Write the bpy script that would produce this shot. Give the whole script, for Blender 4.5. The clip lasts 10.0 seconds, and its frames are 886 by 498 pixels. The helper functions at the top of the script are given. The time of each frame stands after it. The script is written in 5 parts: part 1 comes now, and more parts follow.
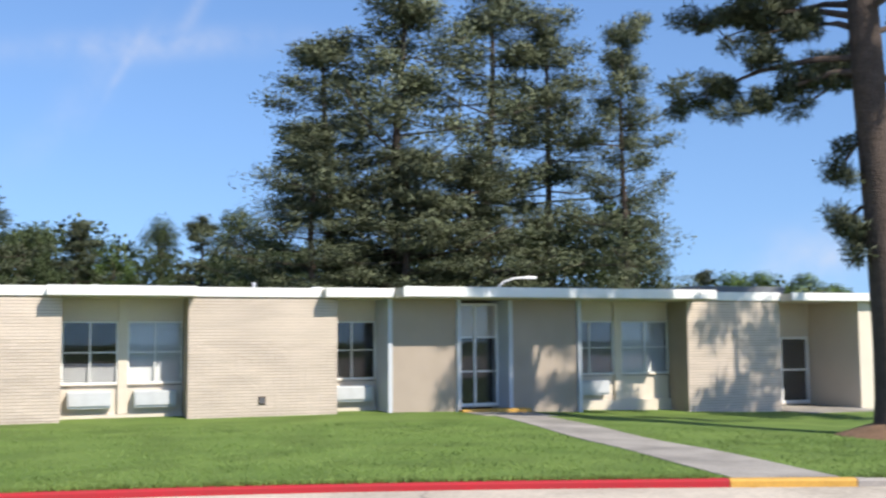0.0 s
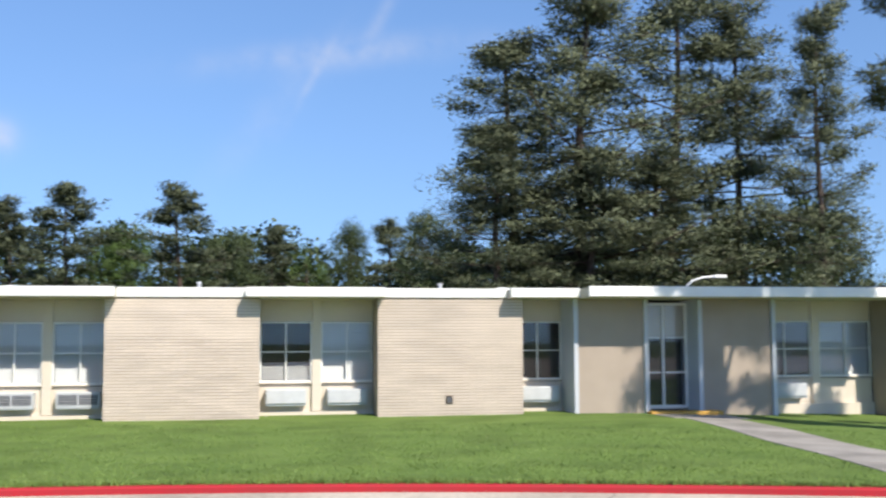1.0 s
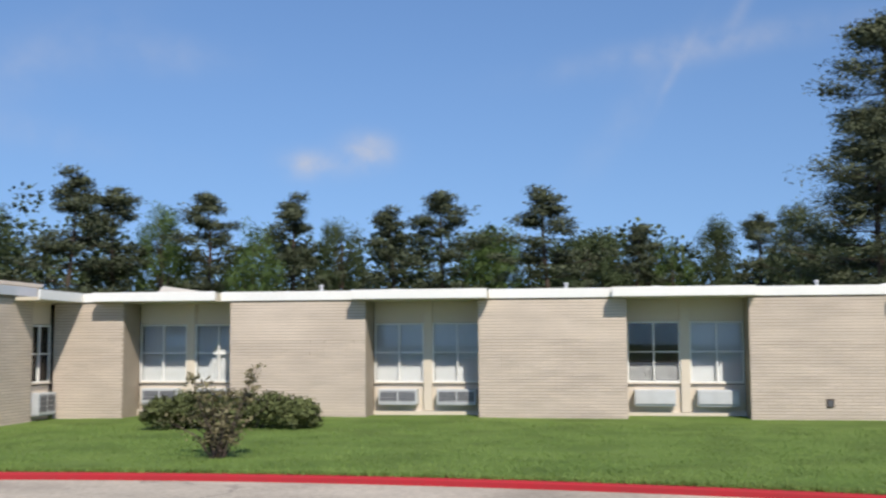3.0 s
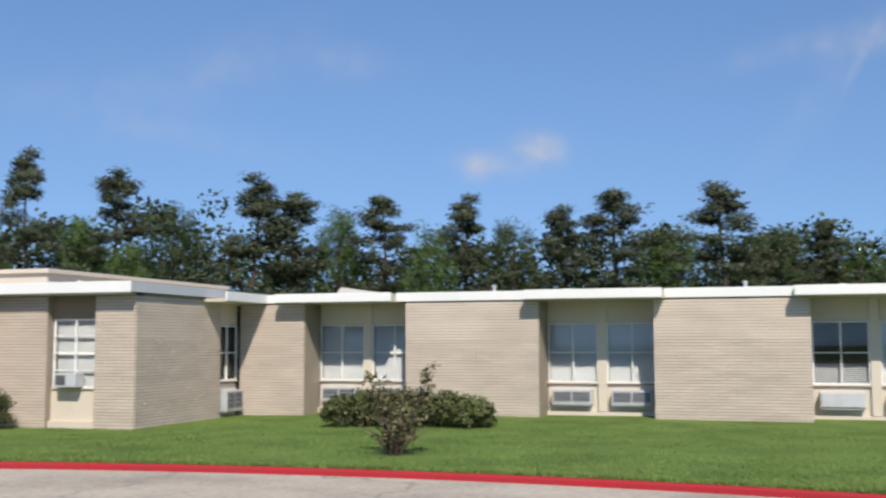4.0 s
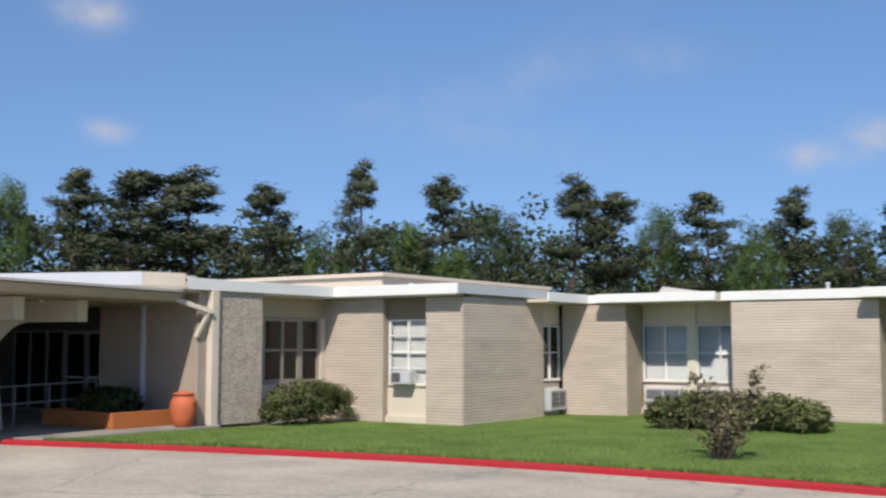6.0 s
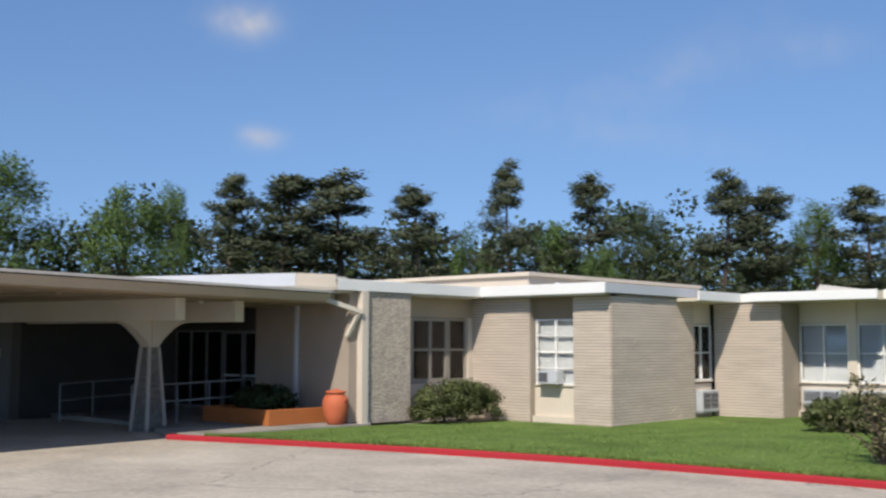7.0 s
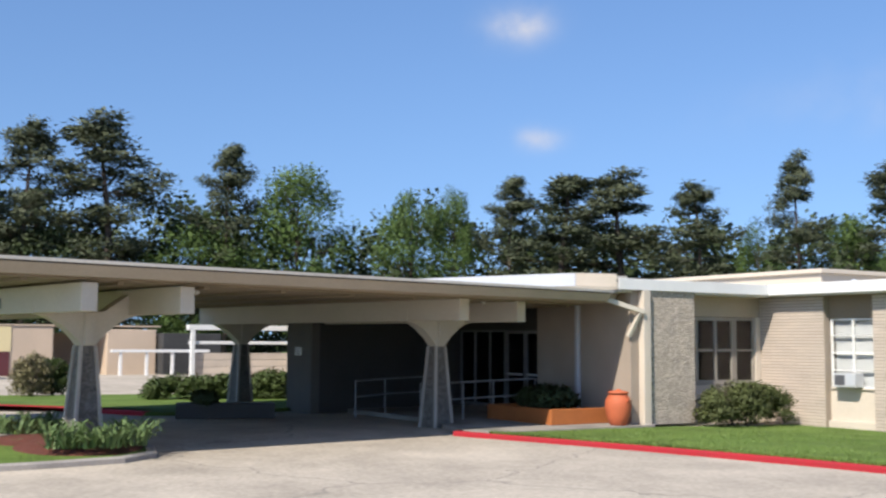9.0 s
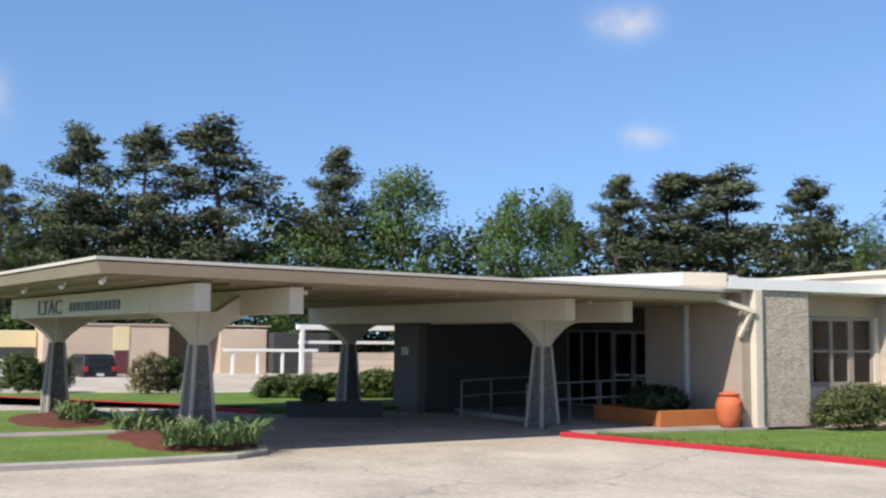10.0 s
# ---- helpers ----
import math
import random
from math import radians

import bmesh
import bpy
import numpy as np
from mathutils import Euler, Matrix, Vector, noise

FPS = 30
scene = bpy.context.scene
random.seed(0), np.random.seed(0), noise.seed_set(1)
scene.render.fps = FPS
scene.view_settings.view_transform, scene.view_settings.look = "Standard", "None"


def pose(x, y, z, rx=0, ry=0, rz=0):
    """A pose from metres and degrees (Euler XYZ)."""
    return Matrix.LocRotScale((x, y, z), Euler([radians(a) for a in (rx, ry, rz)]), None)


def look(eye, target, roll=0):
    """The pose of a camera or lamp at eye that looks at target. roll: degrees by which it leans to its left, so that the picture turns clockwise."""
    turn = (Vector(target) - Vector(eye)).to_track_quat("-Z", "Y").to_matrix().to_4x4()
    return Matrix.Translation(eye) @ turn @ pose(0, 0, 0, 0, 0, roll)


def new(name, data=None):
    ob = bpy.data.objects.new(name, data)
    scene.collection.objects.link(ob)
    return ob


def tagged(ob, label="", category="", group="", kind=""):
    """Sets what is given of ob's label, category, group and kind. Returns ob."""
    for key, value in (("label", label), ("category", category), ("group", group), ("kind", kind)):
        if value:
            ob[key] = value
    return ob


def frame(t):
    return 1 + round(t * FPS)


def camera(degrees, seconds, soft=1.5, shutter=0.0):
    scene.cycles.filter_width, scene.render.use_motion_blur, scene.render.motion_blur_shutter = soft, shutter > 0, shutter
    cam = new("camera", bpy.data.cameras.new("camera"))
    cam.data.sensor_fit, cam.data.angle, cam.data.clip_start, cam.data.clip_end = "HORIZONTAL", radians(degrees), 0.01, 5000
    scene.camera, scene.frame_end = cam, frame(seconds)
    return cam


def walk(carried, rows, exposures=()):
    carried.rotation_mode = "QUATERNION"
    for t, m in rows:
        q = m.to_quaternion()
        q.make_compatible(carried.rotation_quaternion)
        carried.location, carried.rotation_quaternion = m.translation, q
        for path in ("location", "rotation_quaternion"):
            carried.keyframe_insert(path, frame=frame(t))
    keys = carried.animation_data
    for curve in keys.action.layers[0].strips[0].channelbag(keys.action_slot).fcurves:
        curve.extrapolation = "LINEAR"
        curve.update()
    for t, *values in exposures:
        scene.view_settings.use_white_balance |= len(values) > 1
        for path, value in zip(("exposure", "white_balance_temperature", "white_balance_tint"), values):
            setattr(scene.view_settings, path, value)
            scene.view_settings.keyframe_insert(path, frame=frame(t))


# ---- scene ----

cam = camera(45.01, 10.0, soft=2.4, shutter=0.4)
PATH = [
    (0.0, pose(0, 0, 1.90, 94.89, 0, -20.50) @ pose(0, 0, 0, 0, 0, -0.40)),
    (0.5, pose(0, 0, 1.90, 94.93, 0, -15.33) @ pose(0, 0, 0, 0, 0, -0.31)),
    (1.0, pose(0, 0, 1.90, 94.96, 0, -10.61) @ pose(0, 0, 0, 0, 0, -0.28)),
    (1.5, pose(0, 0, 1.90, 94.98, 0, -5.62) @ pose(0, 0, 0, 0, 0, -0.24)),
    (2.0, pose(0, 0, 1.90, 95.00, 0, -0.70) @ pose(0, 0, 0, 0, 0, -0.24)),
    (2.5, pose(0, 0, 1.90, 95.02, 0, 4.10) @ pose(0, 0, 0, 0, 0, -0.25)),
    (4.0, pose(0, 0, 1.90, 95.06, 0, 18.05) @ pose(0, 0, 0, 0, 0, -0.12)),
    (4.5, pose(0, 0, 1.90, 95.08, 0, 22.58) @ pose(0, 0, 0, 0, 0, -0.10)),
    (5.0, pose(0, 0, 1.90, 95.07, 0, 26.97) @ pose(0, 0, 0, 0, 0, -0.05)),
    (5.5, pose(0, 0, 1.90, 95.07, 0, 31.12) @ pose(0, 0, 0, 0, 0, 0.03)),
    (7.0, pose(0, 0, 1.90, 95.03, 0, 42.96) @ pose(0, 0, 0, 0, 0, 0.17)),
    (7.5, pose(0, 0, 1.90, 95.01, 0, 46.88) @ pose(0, 0, 0, 0, 0, 0.20)),
    (8.0, pose(0, 0, 1.90, 94.99, 0, 50.74) @ pose(0, 0, 0, 0, 0, 0.24)),
    (8.5, pose(0, 0, 1.90, 94.99, 0, 54.42) @ pose(0, 0, 0, 0, 0, 0.28)),
    (9.0, pose(0, 0, 1.90, 94.96, 0, 57.90) @ pose(0, 0, 0, 0, 0, 0.34)),
    (9.5, pose(0, 0, 1.90, 94.93, 0, 60.97) @ pose(0, 0, 0, 0, 0, 0.42)),
    (10.0, pose(0, 0, 1.90, 94.92, 0, 63.55) @ pose(0, 0, 0, 0, 0, 0.47)),
]
EXPOSURES = [(0.0, 0.50), (0.5, 0.52), (1.0, 0.47), (1.5, 0.27), (2.0, 0.08), (2.5, 0.03), (4.5, -0.02), (7.5, -0.01), (8.0, 0.02), (8.5, 0.2), (9.0, 0.33), (9.5, 0.38), (10.0, 0.4)]
walk(cam, PATH, EXPOSURES)

# ---- sky, sun ----
SUN = Vector((0.48, -1.0, 1.09)).normalized()
world = bpy.data.worlds.new("sky")
scene.world = world
world.use_nodes = True
wn, wl = world.node_tree.nodes, world.node_tree.links
wn.clear()
w_out = wn.new("ShaderNodeOutputWorld")
w_bg = wn.new("ShaderNodeBackground")
w_sky = wn.new("ShaderNodeTexSky")
w_sky.sky_type = "NISHITA"
w_sky.sun_disc = False
w_sky.sun_elevation = math.asin(SUN.z)
w_sky.sun_rotation = math.atan2(SUN.x, SUN.y)
w_sky.air_density, w_sky.dust_density, w_sky.ozone_density = 1.0, 0.3, 3.5
w_bg.inputs["Strength"].default_value = 0.132
w_hsv = wn.new("ShaderNodeHueSaturation")
w_hsv.inputs["Saturation"].default_value = 1.11
w_hsv.inputs["Hue"].default_value = 0.506
wl.new(w_sky.outputs[0], w_hsv.inputs["Color"])
# hazy summer sky: the tone changes little from the treetops up
w_dir = wn.new("ShaderNodeTexCoord")
w_lift = wn.new("ShaderNodeVectorMath")
w_lift.operation = "MULTIPLY_ADD"
w_lift.inputs[1].default_value, w_lift.inputs[2].default_value = (1, 1, 0.62), (0, 0, 0.14)
w_unit = wn.new("ShaderNodeVectorMath")
w_unit.operation = "NORMALIZE"
wl.new(w_dir.outputs["Generated"], w_lift.inputs[0])
wl.new(w_lift.outputs[0], w_unit.inputs[0])
wl.new(w_unit.outputs[0], w_sky.inputs["Vector"])
# small clouds and old vapour trails: direction, half width, half height, tilt in degrees, thickness
CLOUDS = (
    ((-0.2217, 0.9590, 0.1765), 0.028, 0.018, 0, 0.95),
    ((-0.2704, 0.9484, 0.1655), 0.028, 0.014, 0, 0.8),
    ((-0.7729, 0.5655, 0.2878), 0.034, 0.019, 0, 0.75),
    ((-0.7819, 0.5945, 0.1877), 0.024, 0.012, 0, 0.7),
    ((-0.9772, 0.0542, 0.2054), 0.022, 0.03, 0, 0.4),
    ((0.0840, 0.9610, 0.2635), 0.14, 0.016, 6, 0.3),
    ((0.0604, 0.9687, 0.2408), 0.045, 0.005, 62, 0.2),
    ((0.1237, 0.9457, 0.3006), 0.04, 0.008, 60, 0.18),
    ((0.0236, 0.9775, 0.2098), 0.1, 0.02, 50, 0.1),
    ((-0.3809, 0.8880, 0.2577), 0.06, 0.02, 0, 0.15),
    ((0.6403, 0.7648, 0.0712), 0.07, 0.03, 5, 0.35),
    ((-0.5092, 0.8402, 0.1862), 0.14, 0.02, -8, 0.1),
    ((-0.5618, 0.7952, 0.2281), 0.16, 0.03, 10, 0.09),
    ((-0.4837, 0.8393, 0.2481), 0.12, 0.03, 30, 0.1),
)
w_co = wn.new("ShaderNodeTexCoord")
w_noise = wn.new("ShaderNodeTexNoise")
w_noise.inputs["Scale"].default_value, w_noise.inputs["Detail"].default_value = 34.0, 9.0
wl.new(w_co.outputs["Generated"], w_noise.inputs["Vector"])


def w_math(op, a, b=0.0):
    m = wn.new("ShaderNodeMath")
    m.operation = op
    for i, v in enumerate((a, b)):
        if isinstance(v, (int, float)):
            m.inputs[i].default_value = v
        else:
            wl.new(v, m.inputs[i])
    return m.outputs[0]


def w_dot(v):
    m = wn.new("ShaderNodeVectorMath")
    m.operation = "DOT_PRODUCT"
    wl.new(w_co.outputs["Generated"], m.inputs[0])
    m.inputs[1].default_value = v
    return m.outputs["Value"]


cover = w_math("MULTIPLY", 0.0, 0.0)
for way, half_w, half_h, tilt, thick in CLOUDS:
    f = Vector(way).normalized()
    s = f.cross(Vector((0, 0, 1))).normalized()
    t = s.cross(f)
    c, d = math.cos(radians(tilt)), math.sin(radians(tilt))
    u = w_math("MULTIPLY", w_dot((s * c + t * d) / half_w), 1.0)
    v = w_math("MULTIPLY", w_dot((t * c - s * d) / half_h), 1.0)
    r = w_math("ADD", w_math("MULTIPLY", u, u), w_math("MULTIPLY", v, v))
    blob = w_math("EXPONENT", w_math("MULTIPLY", r, -1.6))
    torn = w_math("MULTIPLY", blob, w_math("MULTIPLY", w_math("SUBTRACT", w_noise.outputs["Fac"], 0.22), 2.6))
    front = w_math("GREATER_THAN", w_dot(f), 0.5)
    cover = w_math("ADD", cover, w_math("MULTIPLY", w_math("MULTIPLY", torn, front), thick))
w_cover = wn.new("ShaderNodeClamp")
wl.new(cover, w_cover.inputs["Value"])
w_mix = wn.new("ShaderNodeMix")
w_mix.data_type = "RGBA"
w_mix.inputs["B"].default_value = (4.4, 4.4, 4.8, 1)
wl.new(w_cover.outputs[0], w_mix.inputs["Factor"])
wl.new(w_hsv.outputs[0], w_mix.inputs["A"])
wl.new(w_mix.outputs["Result"], w_bg.inputs["Color"])
wl.new(w_bg.outputs[0], w_out.inputs["Surface"])

sun_data = bpy.data.lights.new("sun", "SUN")
sun_data.energy, sun_data.angle, sun_data.color = 5.0, radians(0.53), (1.0, 0.925, 0.82)
sun = new("sun", sun_data)
sun.matrix_world = look(SUN * 60, (0, 0, 0))


# ---- materials ----
def material(name, base, rough=0.7, var=0.25, scale=3.0, fine=40.0, bump=0.2, metal=0.0, tint=None, dist=0.01, spec=0.4):
    """A surface with broad stains, fine grain and relief; base and tint are its two colours."""
    m = bpy.data.materials.new(name)
    m.use_nodes = True
    n, l = m.node_tree.nodes, m.node_tree.links
    b = n["Principled BSDF"]
    b.inputs["Roughness"].default_value, b.inputs["Metallic"].default_value = rough, metal
    b.inputs["Specular IOR Level"].default_value = spec
    co = n.new("ShaderNodeTexCoord")
    big, small = n.new("ShaderNodeTexNoise"), n.new("ShaderNodeTexNoise")
    for t, s in ((big, scale), (small, fine)):
        t.inputs["Scale"].default_value, t.inputs["Detail"].default_value = s, 5.0
        l.new(co.outputs["Object"], t.inputs["Vector"])
    add = n.new("ShaderNodeMath")
    add.operation = "ADD"
    l.new(big.outputs["Fac"], add.inputs[0])
    l.new(small.outputs["Fac"], add.inputs[1])
    ramp = n.new("ShaderNodeMapRange")
    ramp.inputs["From Min"].default_value, ramp.inputs["From Max"].default_value = 0.6, 1.4
    l.new(add.outputs[0], ramp.inputs["Value"])
    mix = n.new("ShaderNodeMix")
    mix.data_type = "RGBA"
    dark = tint or tuple(c * (1 - var) for c in base)
    lite = base if tint else tuple(min(1, c * (1 + var * 0.6)) for c in base)
    mix.inputs["A"].default_value, mix.inputs["B"].default_value = (*dark, 1), (*lite, 1)
    l.new(ramp.outputs[0], mix.inputs["Factor"])
    l.new(mix.outputs["Result"], b.inputs["Base Color"])
    if bump:
        bp = n.new("ShaderNodeBump")
        bp.inputs["Strength"].default_value, bp.inputs["Distance"].default_value = bump, dist
        l.new(small.outputs["Fac"], bp.inputs["Height"])
        l.new(bp.outputs[0], b.inputs["Normal"])
    return m


def vary(m, amount=0.25, island=False):
    """Let the material's colour differ from piece to piece."""
    n, l = m.node_tree.nodes, m.node_tree.links
    b = n["Principled BSDF"]
    src = b.inputs["Base Color"].links[0].from_socket
    info = n.new("ShaderNodeNewGeometry") if island else n.new("ShaderNodeObjectInfo")
    mr = n.new("ShaderNodeMapRange")
    mr.inputs["To Min"].default_value, mr.inputs["To Max"].default_value = 1 - amount, 1 + amount
    l.new(info.outputs["Random Per Island" if island else "Random"], mr.inputs["Value"])
    hsv = n.new("ShaderNodeHueSaturation")
    l.new(src, hsv.inputs["Color"])
    l.new(mr.outputs[0], hsv.inputs["Value"])
    l.new(hsv.outputs[0], b.inputs["Base Color"])
    return m


def glass_material(name, tint=(0.93, 0.94, 0.94)):
    m = bpy.data.materials.new(name)
    m.use_nodes = True
    n, l = m.node_tree.nodes, m.node_tree.links
    n.remove(n["Principled BSDF"])
    fr, tr, gl, mx = (n.new("ShaderNode" + k) for k in ("Fresnel", "BsdfTransparent", "BsdfGlossy", "MixShader"))
    fr.inputs["IOR"].default_value = 1.5
    tr.inputs["Color"].default_value = (*tint, 1)
    gl.inputs["Roughness"].default_value = 0.02
    l.new(fr.outputs[0], mx.inputs[0])
    l.new(tr.outputs[0], mx.inputs[1])
    l.new(gl.outputs[0], mx.inputs[2])
    l.new(mx.outputs[0], n["Material Output"].inputs["Surface"])
    return m


def leaf_material(name, base, tint):
    m = vary(material(name, base, 0.6, 0.3, 0.6, 4.0, 0.0, tint=tint, spec=0.25), 0.13, island=True)
    return m


BRICK = vary(material("cream_brick", (0.575, 0.485, 0.40), 0.85, 0.16, 0.7, 30, 0.5), 0.05)


def weather(m, low, high):
    """Broad streaky stains that run on from piece to piece over a whole wall."""
    n, l = m.node_tree.nodes, m.node_tree.links
    b = n["Principled BSDF"]
    src = b.inputs["Base Color"].links[0].from_socket
    ge, mp, no, mr, hs = (n.new("ShaderNode" + k) for k in ("NewGeometry", "Mapping", "TexNoise", "MapRange", "HueSaturation"))
    mp.inputs["Scale"].default_value = (0.8, 0.8, 3.6)
    no.inputs["Scale"].default_value, no.inputs["Detail"].default_value = 0.9, 7.0
    l.new(ge.outputs["Position"], mp.inputs["Vector"])
    l.new(mp.outputs[0], no.inputs["Vector"])
    l.new(no.outputs["Fac"], mr.inputs["Value"])
    mr.inputs["From Min"].default_value, mr.inputs["From Max"].default_value = 0.32, 0.56
    mr.inputs["To Min"].default_value, mr.inputs["To Max"].default_value = low, high
    l.new(src, hs.inputs["Color"])
    l.new(mr.outputs[0], hs.inputs["Value"])
    l.new(hs.outputs[0], b.inputs["Base Color"])


weather(BRICK, 0.89, 1.03)
MORTAR = material("mortar", (0.34, 0.28, 0.22), 0.95, 0.15, 2, 60, 0.3)
STUCCO = material("tan_stucco", (0.37, 0.305, 0.245), 0.95, 0.15, 1.2, 120, 0.5)
STONE = material("pebble_stone", (0.50, 0.425, 0.345), 0.95, 0.2, 3, 40, 0.6, dist=0.02)
WHITE = material("white_paint", (0.78, 0.77, 0.74), 0.5, 0.08, 1.0, 25, 0.08)
GREYTRIM = material("grey_trim_paint", (0.50, 0.52, 0.55), 0.5, 0.1, 1.0, 25, 0.08)
CREAM = material("cream_paint", (0.63, 0.55, 0.45), 0.6, 0.08, 1.0, 25, 0.1)
SOFFIT = material("soffit_paint", (0.55, 0.49, 0.38), 0.7, 0.12, 1.0, 25, 0.1)
ROOFING = material("roof_membrane", (0.50, 0.47, 0.42), 0.9, 0.2, 0.6, 20, 0.3)
GLASS = glass_material("window_glass")
SHADE = material("grey_shade_cloth", (0.78, 0.77, 0.76), 0.8, 0.1, 2, 30, 0.05)
BLIND = material("blind_vinyl", (0.76, 0.77, 0.77), 0.6, 0.06, 2, 30, 0.05)
# near-black stands in for the missing light of rooms behind glass
DARK = material("unlit_dark", (0.05, 0.05, 0.05), 0.9, 0.3, 1, 10, 0.0)
ACMETAL = material("ac_painted_metal", (0.50, 0.51, 0.52), 0.5, 0.2, 3, 40, 0.05)
GRILLE = material("ac_grille_metal", (0.10, 0.10, 0.11), 0.5, 0.2, 5, 40, 0.1)
GRASS = material("lawn_grass", (0.145, 0.205, 0.05), 0.9, 0.3, 0.5, 9, 1.0, tint=(0.08, 0.135, 0.028), dist=0.06, spec=0.15)
EARTH = material("ground_earth", (0.09, 0.13, 0.04), 0.95, 0.35, 0.2, 5, 0.5, spec=0.1)
CONCRETE = material("worn_concrete", (0.455, 0.40, 0.325), 0.9, 0.38, 0.4, 14, 0.6, spec=0.25)
WALKWAY = material("walk_concrete", (0.31, 0.285, 0.25), 0.9, 0.35, 0.9, 22, 0.3, spec=0.25)
RED = material("red_kerb_paint", (0.40, 0.018, 0.03), 0.75, 0.3, 2.5, 30, 0.3, tint=(0.30, 0.03, 0.035), spec=0.2)
YELLOW = material("yellow_kerb_paint", (0.55, 0.31, 0.06), 0.6, 0.25, 3, 30, 0.3)
KERBGREY = material("bare_kerb_concrete", (0.34, 0.31, 0.28), 0.9, 0.3, 2, 30, 0.3)
BARK = material("pine_bark", (0.085, 0.062, 0.05), 0.95, 0.45, 4, 18, 0.9, dist=0.04)
PINE = leaf_material("pine_needles", (0.105, 0.122, 0.066), (0.055, 0.068, 0.04))
BROAD = leaf_material("broad_leaves", (0.115, 0.18, 0.045), (0.055, 0.095, 0.026))
BIGPINE = leaf_material("tall_pine_needles", (0.135, 0.155, 0.085), (0.078, 0.092, 0.052))
DARKLEAF = leaf_material("oak_leaves", (0.08, 0.11, 0.042), (0.038, 0.056, 0.023))
SHRUB = leaf_material("shrub_leaves", (0.10, 0.14, 0.04), (0.045, 0.07, 0.02))
HEDGE = leaf_material("hedge_leaves", (0.14, 0.165, 0.058), (0.075, 0.09, 0.032))
TAUPE = material("taupe_window_paint", (0.30, 0.27, 0.23), 0.5, 0.1, 1, 25, 0.08)
# brown puts the eave's shadow into the panel over the front window
SHADEDPANEL = material("shaded_panel_paint", (0.27, 0.20, 0.135), 0.6, 0.12, 1, 25, 0.08)
# canopy tan darkened for shade under the roof; boards and joists use it
SHADEDSOFFIT = material("shaded_soffit_paint", (0.25, 0.20, 0.14), 0.7, 0.15, 1, 20, 0.1)
CANOPYTAN = material("canopy_tan_paint", (0.40, 0.33, 0.245), 0.6, 0.12, 1, 20, 0.08)
# these two hold the canopy's deep shade in their base colour
SHADEDARK = material("canopy_shade_dark", (0.055, 0.05, 0.045), 0.55, 0.3, 1, 20, 0.1)
SHADEDWALL = material("shaded_plaster", (0.14, 0.127, 0.11), 0.9, 0.2, 1, 60, 0.3)
RAILMETAL = material("grey_rail_metal", (0.20, 0.20, 0.20), 0.5, 0.2, 3, 30, 0.05)
CANOPYPAINT = material("canopy_cream_paint", (0.56, 0.51, 0.42), 0.6, 0.1, 1, 20, 0.08)
PEBBLE = material("exposed_pebble", (0.19, 0.175, 0.155), 0.95, 0.5, 8, 55, 0.9, dist=0.02)
MULCH = material("red_mulch", (0.13, 0.042, 0.028), 0.95, 0.5, 5, 30, 0.9, dist=0.04)
TERRACOTTA = material("terracotta", (0.52, 0.13, 0.055), 0.7, 0.2, 2, 25, 0.15)
PLANTERBRICK = material("planter_orange_brick", (0.40, 0.13, 0.035), 0.8, 0.2, 2, 25, 0.2)



def crack(m, scale, width, dark):
    """Fine wandering cracks, darker than the slab."""
    n, l = m.node_tree.nodes, m.node_tree.links
    b = n["Principled BSDF"]
    src = b.inputs["Base Color"].links[0].from_socket
    co, no, ad, vo, mr, mx = (n.new("ShaderNode" + k) for k in ("TexCoord", "TexNoise", "VectorMath", "TexVoronoi", "MapRange", "Mix"))
    no.inputs["Scale"].default_value = 1.3
    l.new(co.outputs["Object"], no.inputs["Vector"])
    l.new(co.outputs["Object"], ad.inputs[0])
    l.new(no.outputs["Color"], ad.inputs[1])
    vo.feature = "DISTANCE_TO_EDGE"
    vo.inputs["Scale"].default_value = scale
    l.new(ad.outputs[0], vo.inputs["Vector"])
    l.new(vo.outputs["Distance"], mr.inputs["Value"])
    mr.inputs["From Max"].default_value = width
    mx.data_type = "RGBA"
    l.new(mr.outputs[0], mx.inputs["Factor"])
    mx.inputs["A"].default_value = (*dark, 1)
    l.new(src, mx.inputs["B"])
    l.new(mx.outputs["Result"], b.inputs["Base Color"])


def pebbles(m, sx, sz, depth):
    """Rough small stones laid in rows: cells of differing tone with deep joints."""
    n, l = m.node_tree.nodes, m.node_tree.links
    b = n["Principled BSDF"]
    src = b.inputs["Base Color"].links[0].from_socket
    co, mp, vo, hs, mr, bp = (n.new("ShaderNode" + k) for k in ("TexCoord", "Mapping", "TexVoronoi", "HueSaturation", "MapRange", "Bump"))
    mp.inputs["Scale"].default_value = (sx, sx, sz)
    l.new(co.outputs["Object"], mp.inputs["Vector"])
    l.new(mp.outputs[0], vo.inputs["Vector"])
    vo.inputs["Scale"].default_value = 1.0
    l.new(vo.outputs["Color"], mr.inputs["Value"])
    mr.inputs["To Min"].default_value, mr.inputs["To Max"].default_value = 0.6, 1.25
    l.new(src, hs.inputs["Color"])
    l.new(mr.outputs[0], hs.inputs["Value"])
    l.new(hs.outputs[0], b.inputs["Base Color"])
    bp.invert = True
    bp.inputs["Strength"].default_value, bp.inputs["Distance"].default_value = 1.0, depth
    l.new(vo.outputs["Distance"], bp.inputs["Height"])
    l.new(bp.outputs[0], b.inputs["Normal"])


pebbles(STONE, 20.0, 30.0, 0.022)
pebbles(PEBBLE, 22.0, 22.0, 0.02)
weather(WALKWAY, 0.74, 1.06)
weather(CONCRETE, 0.86, 1.06)
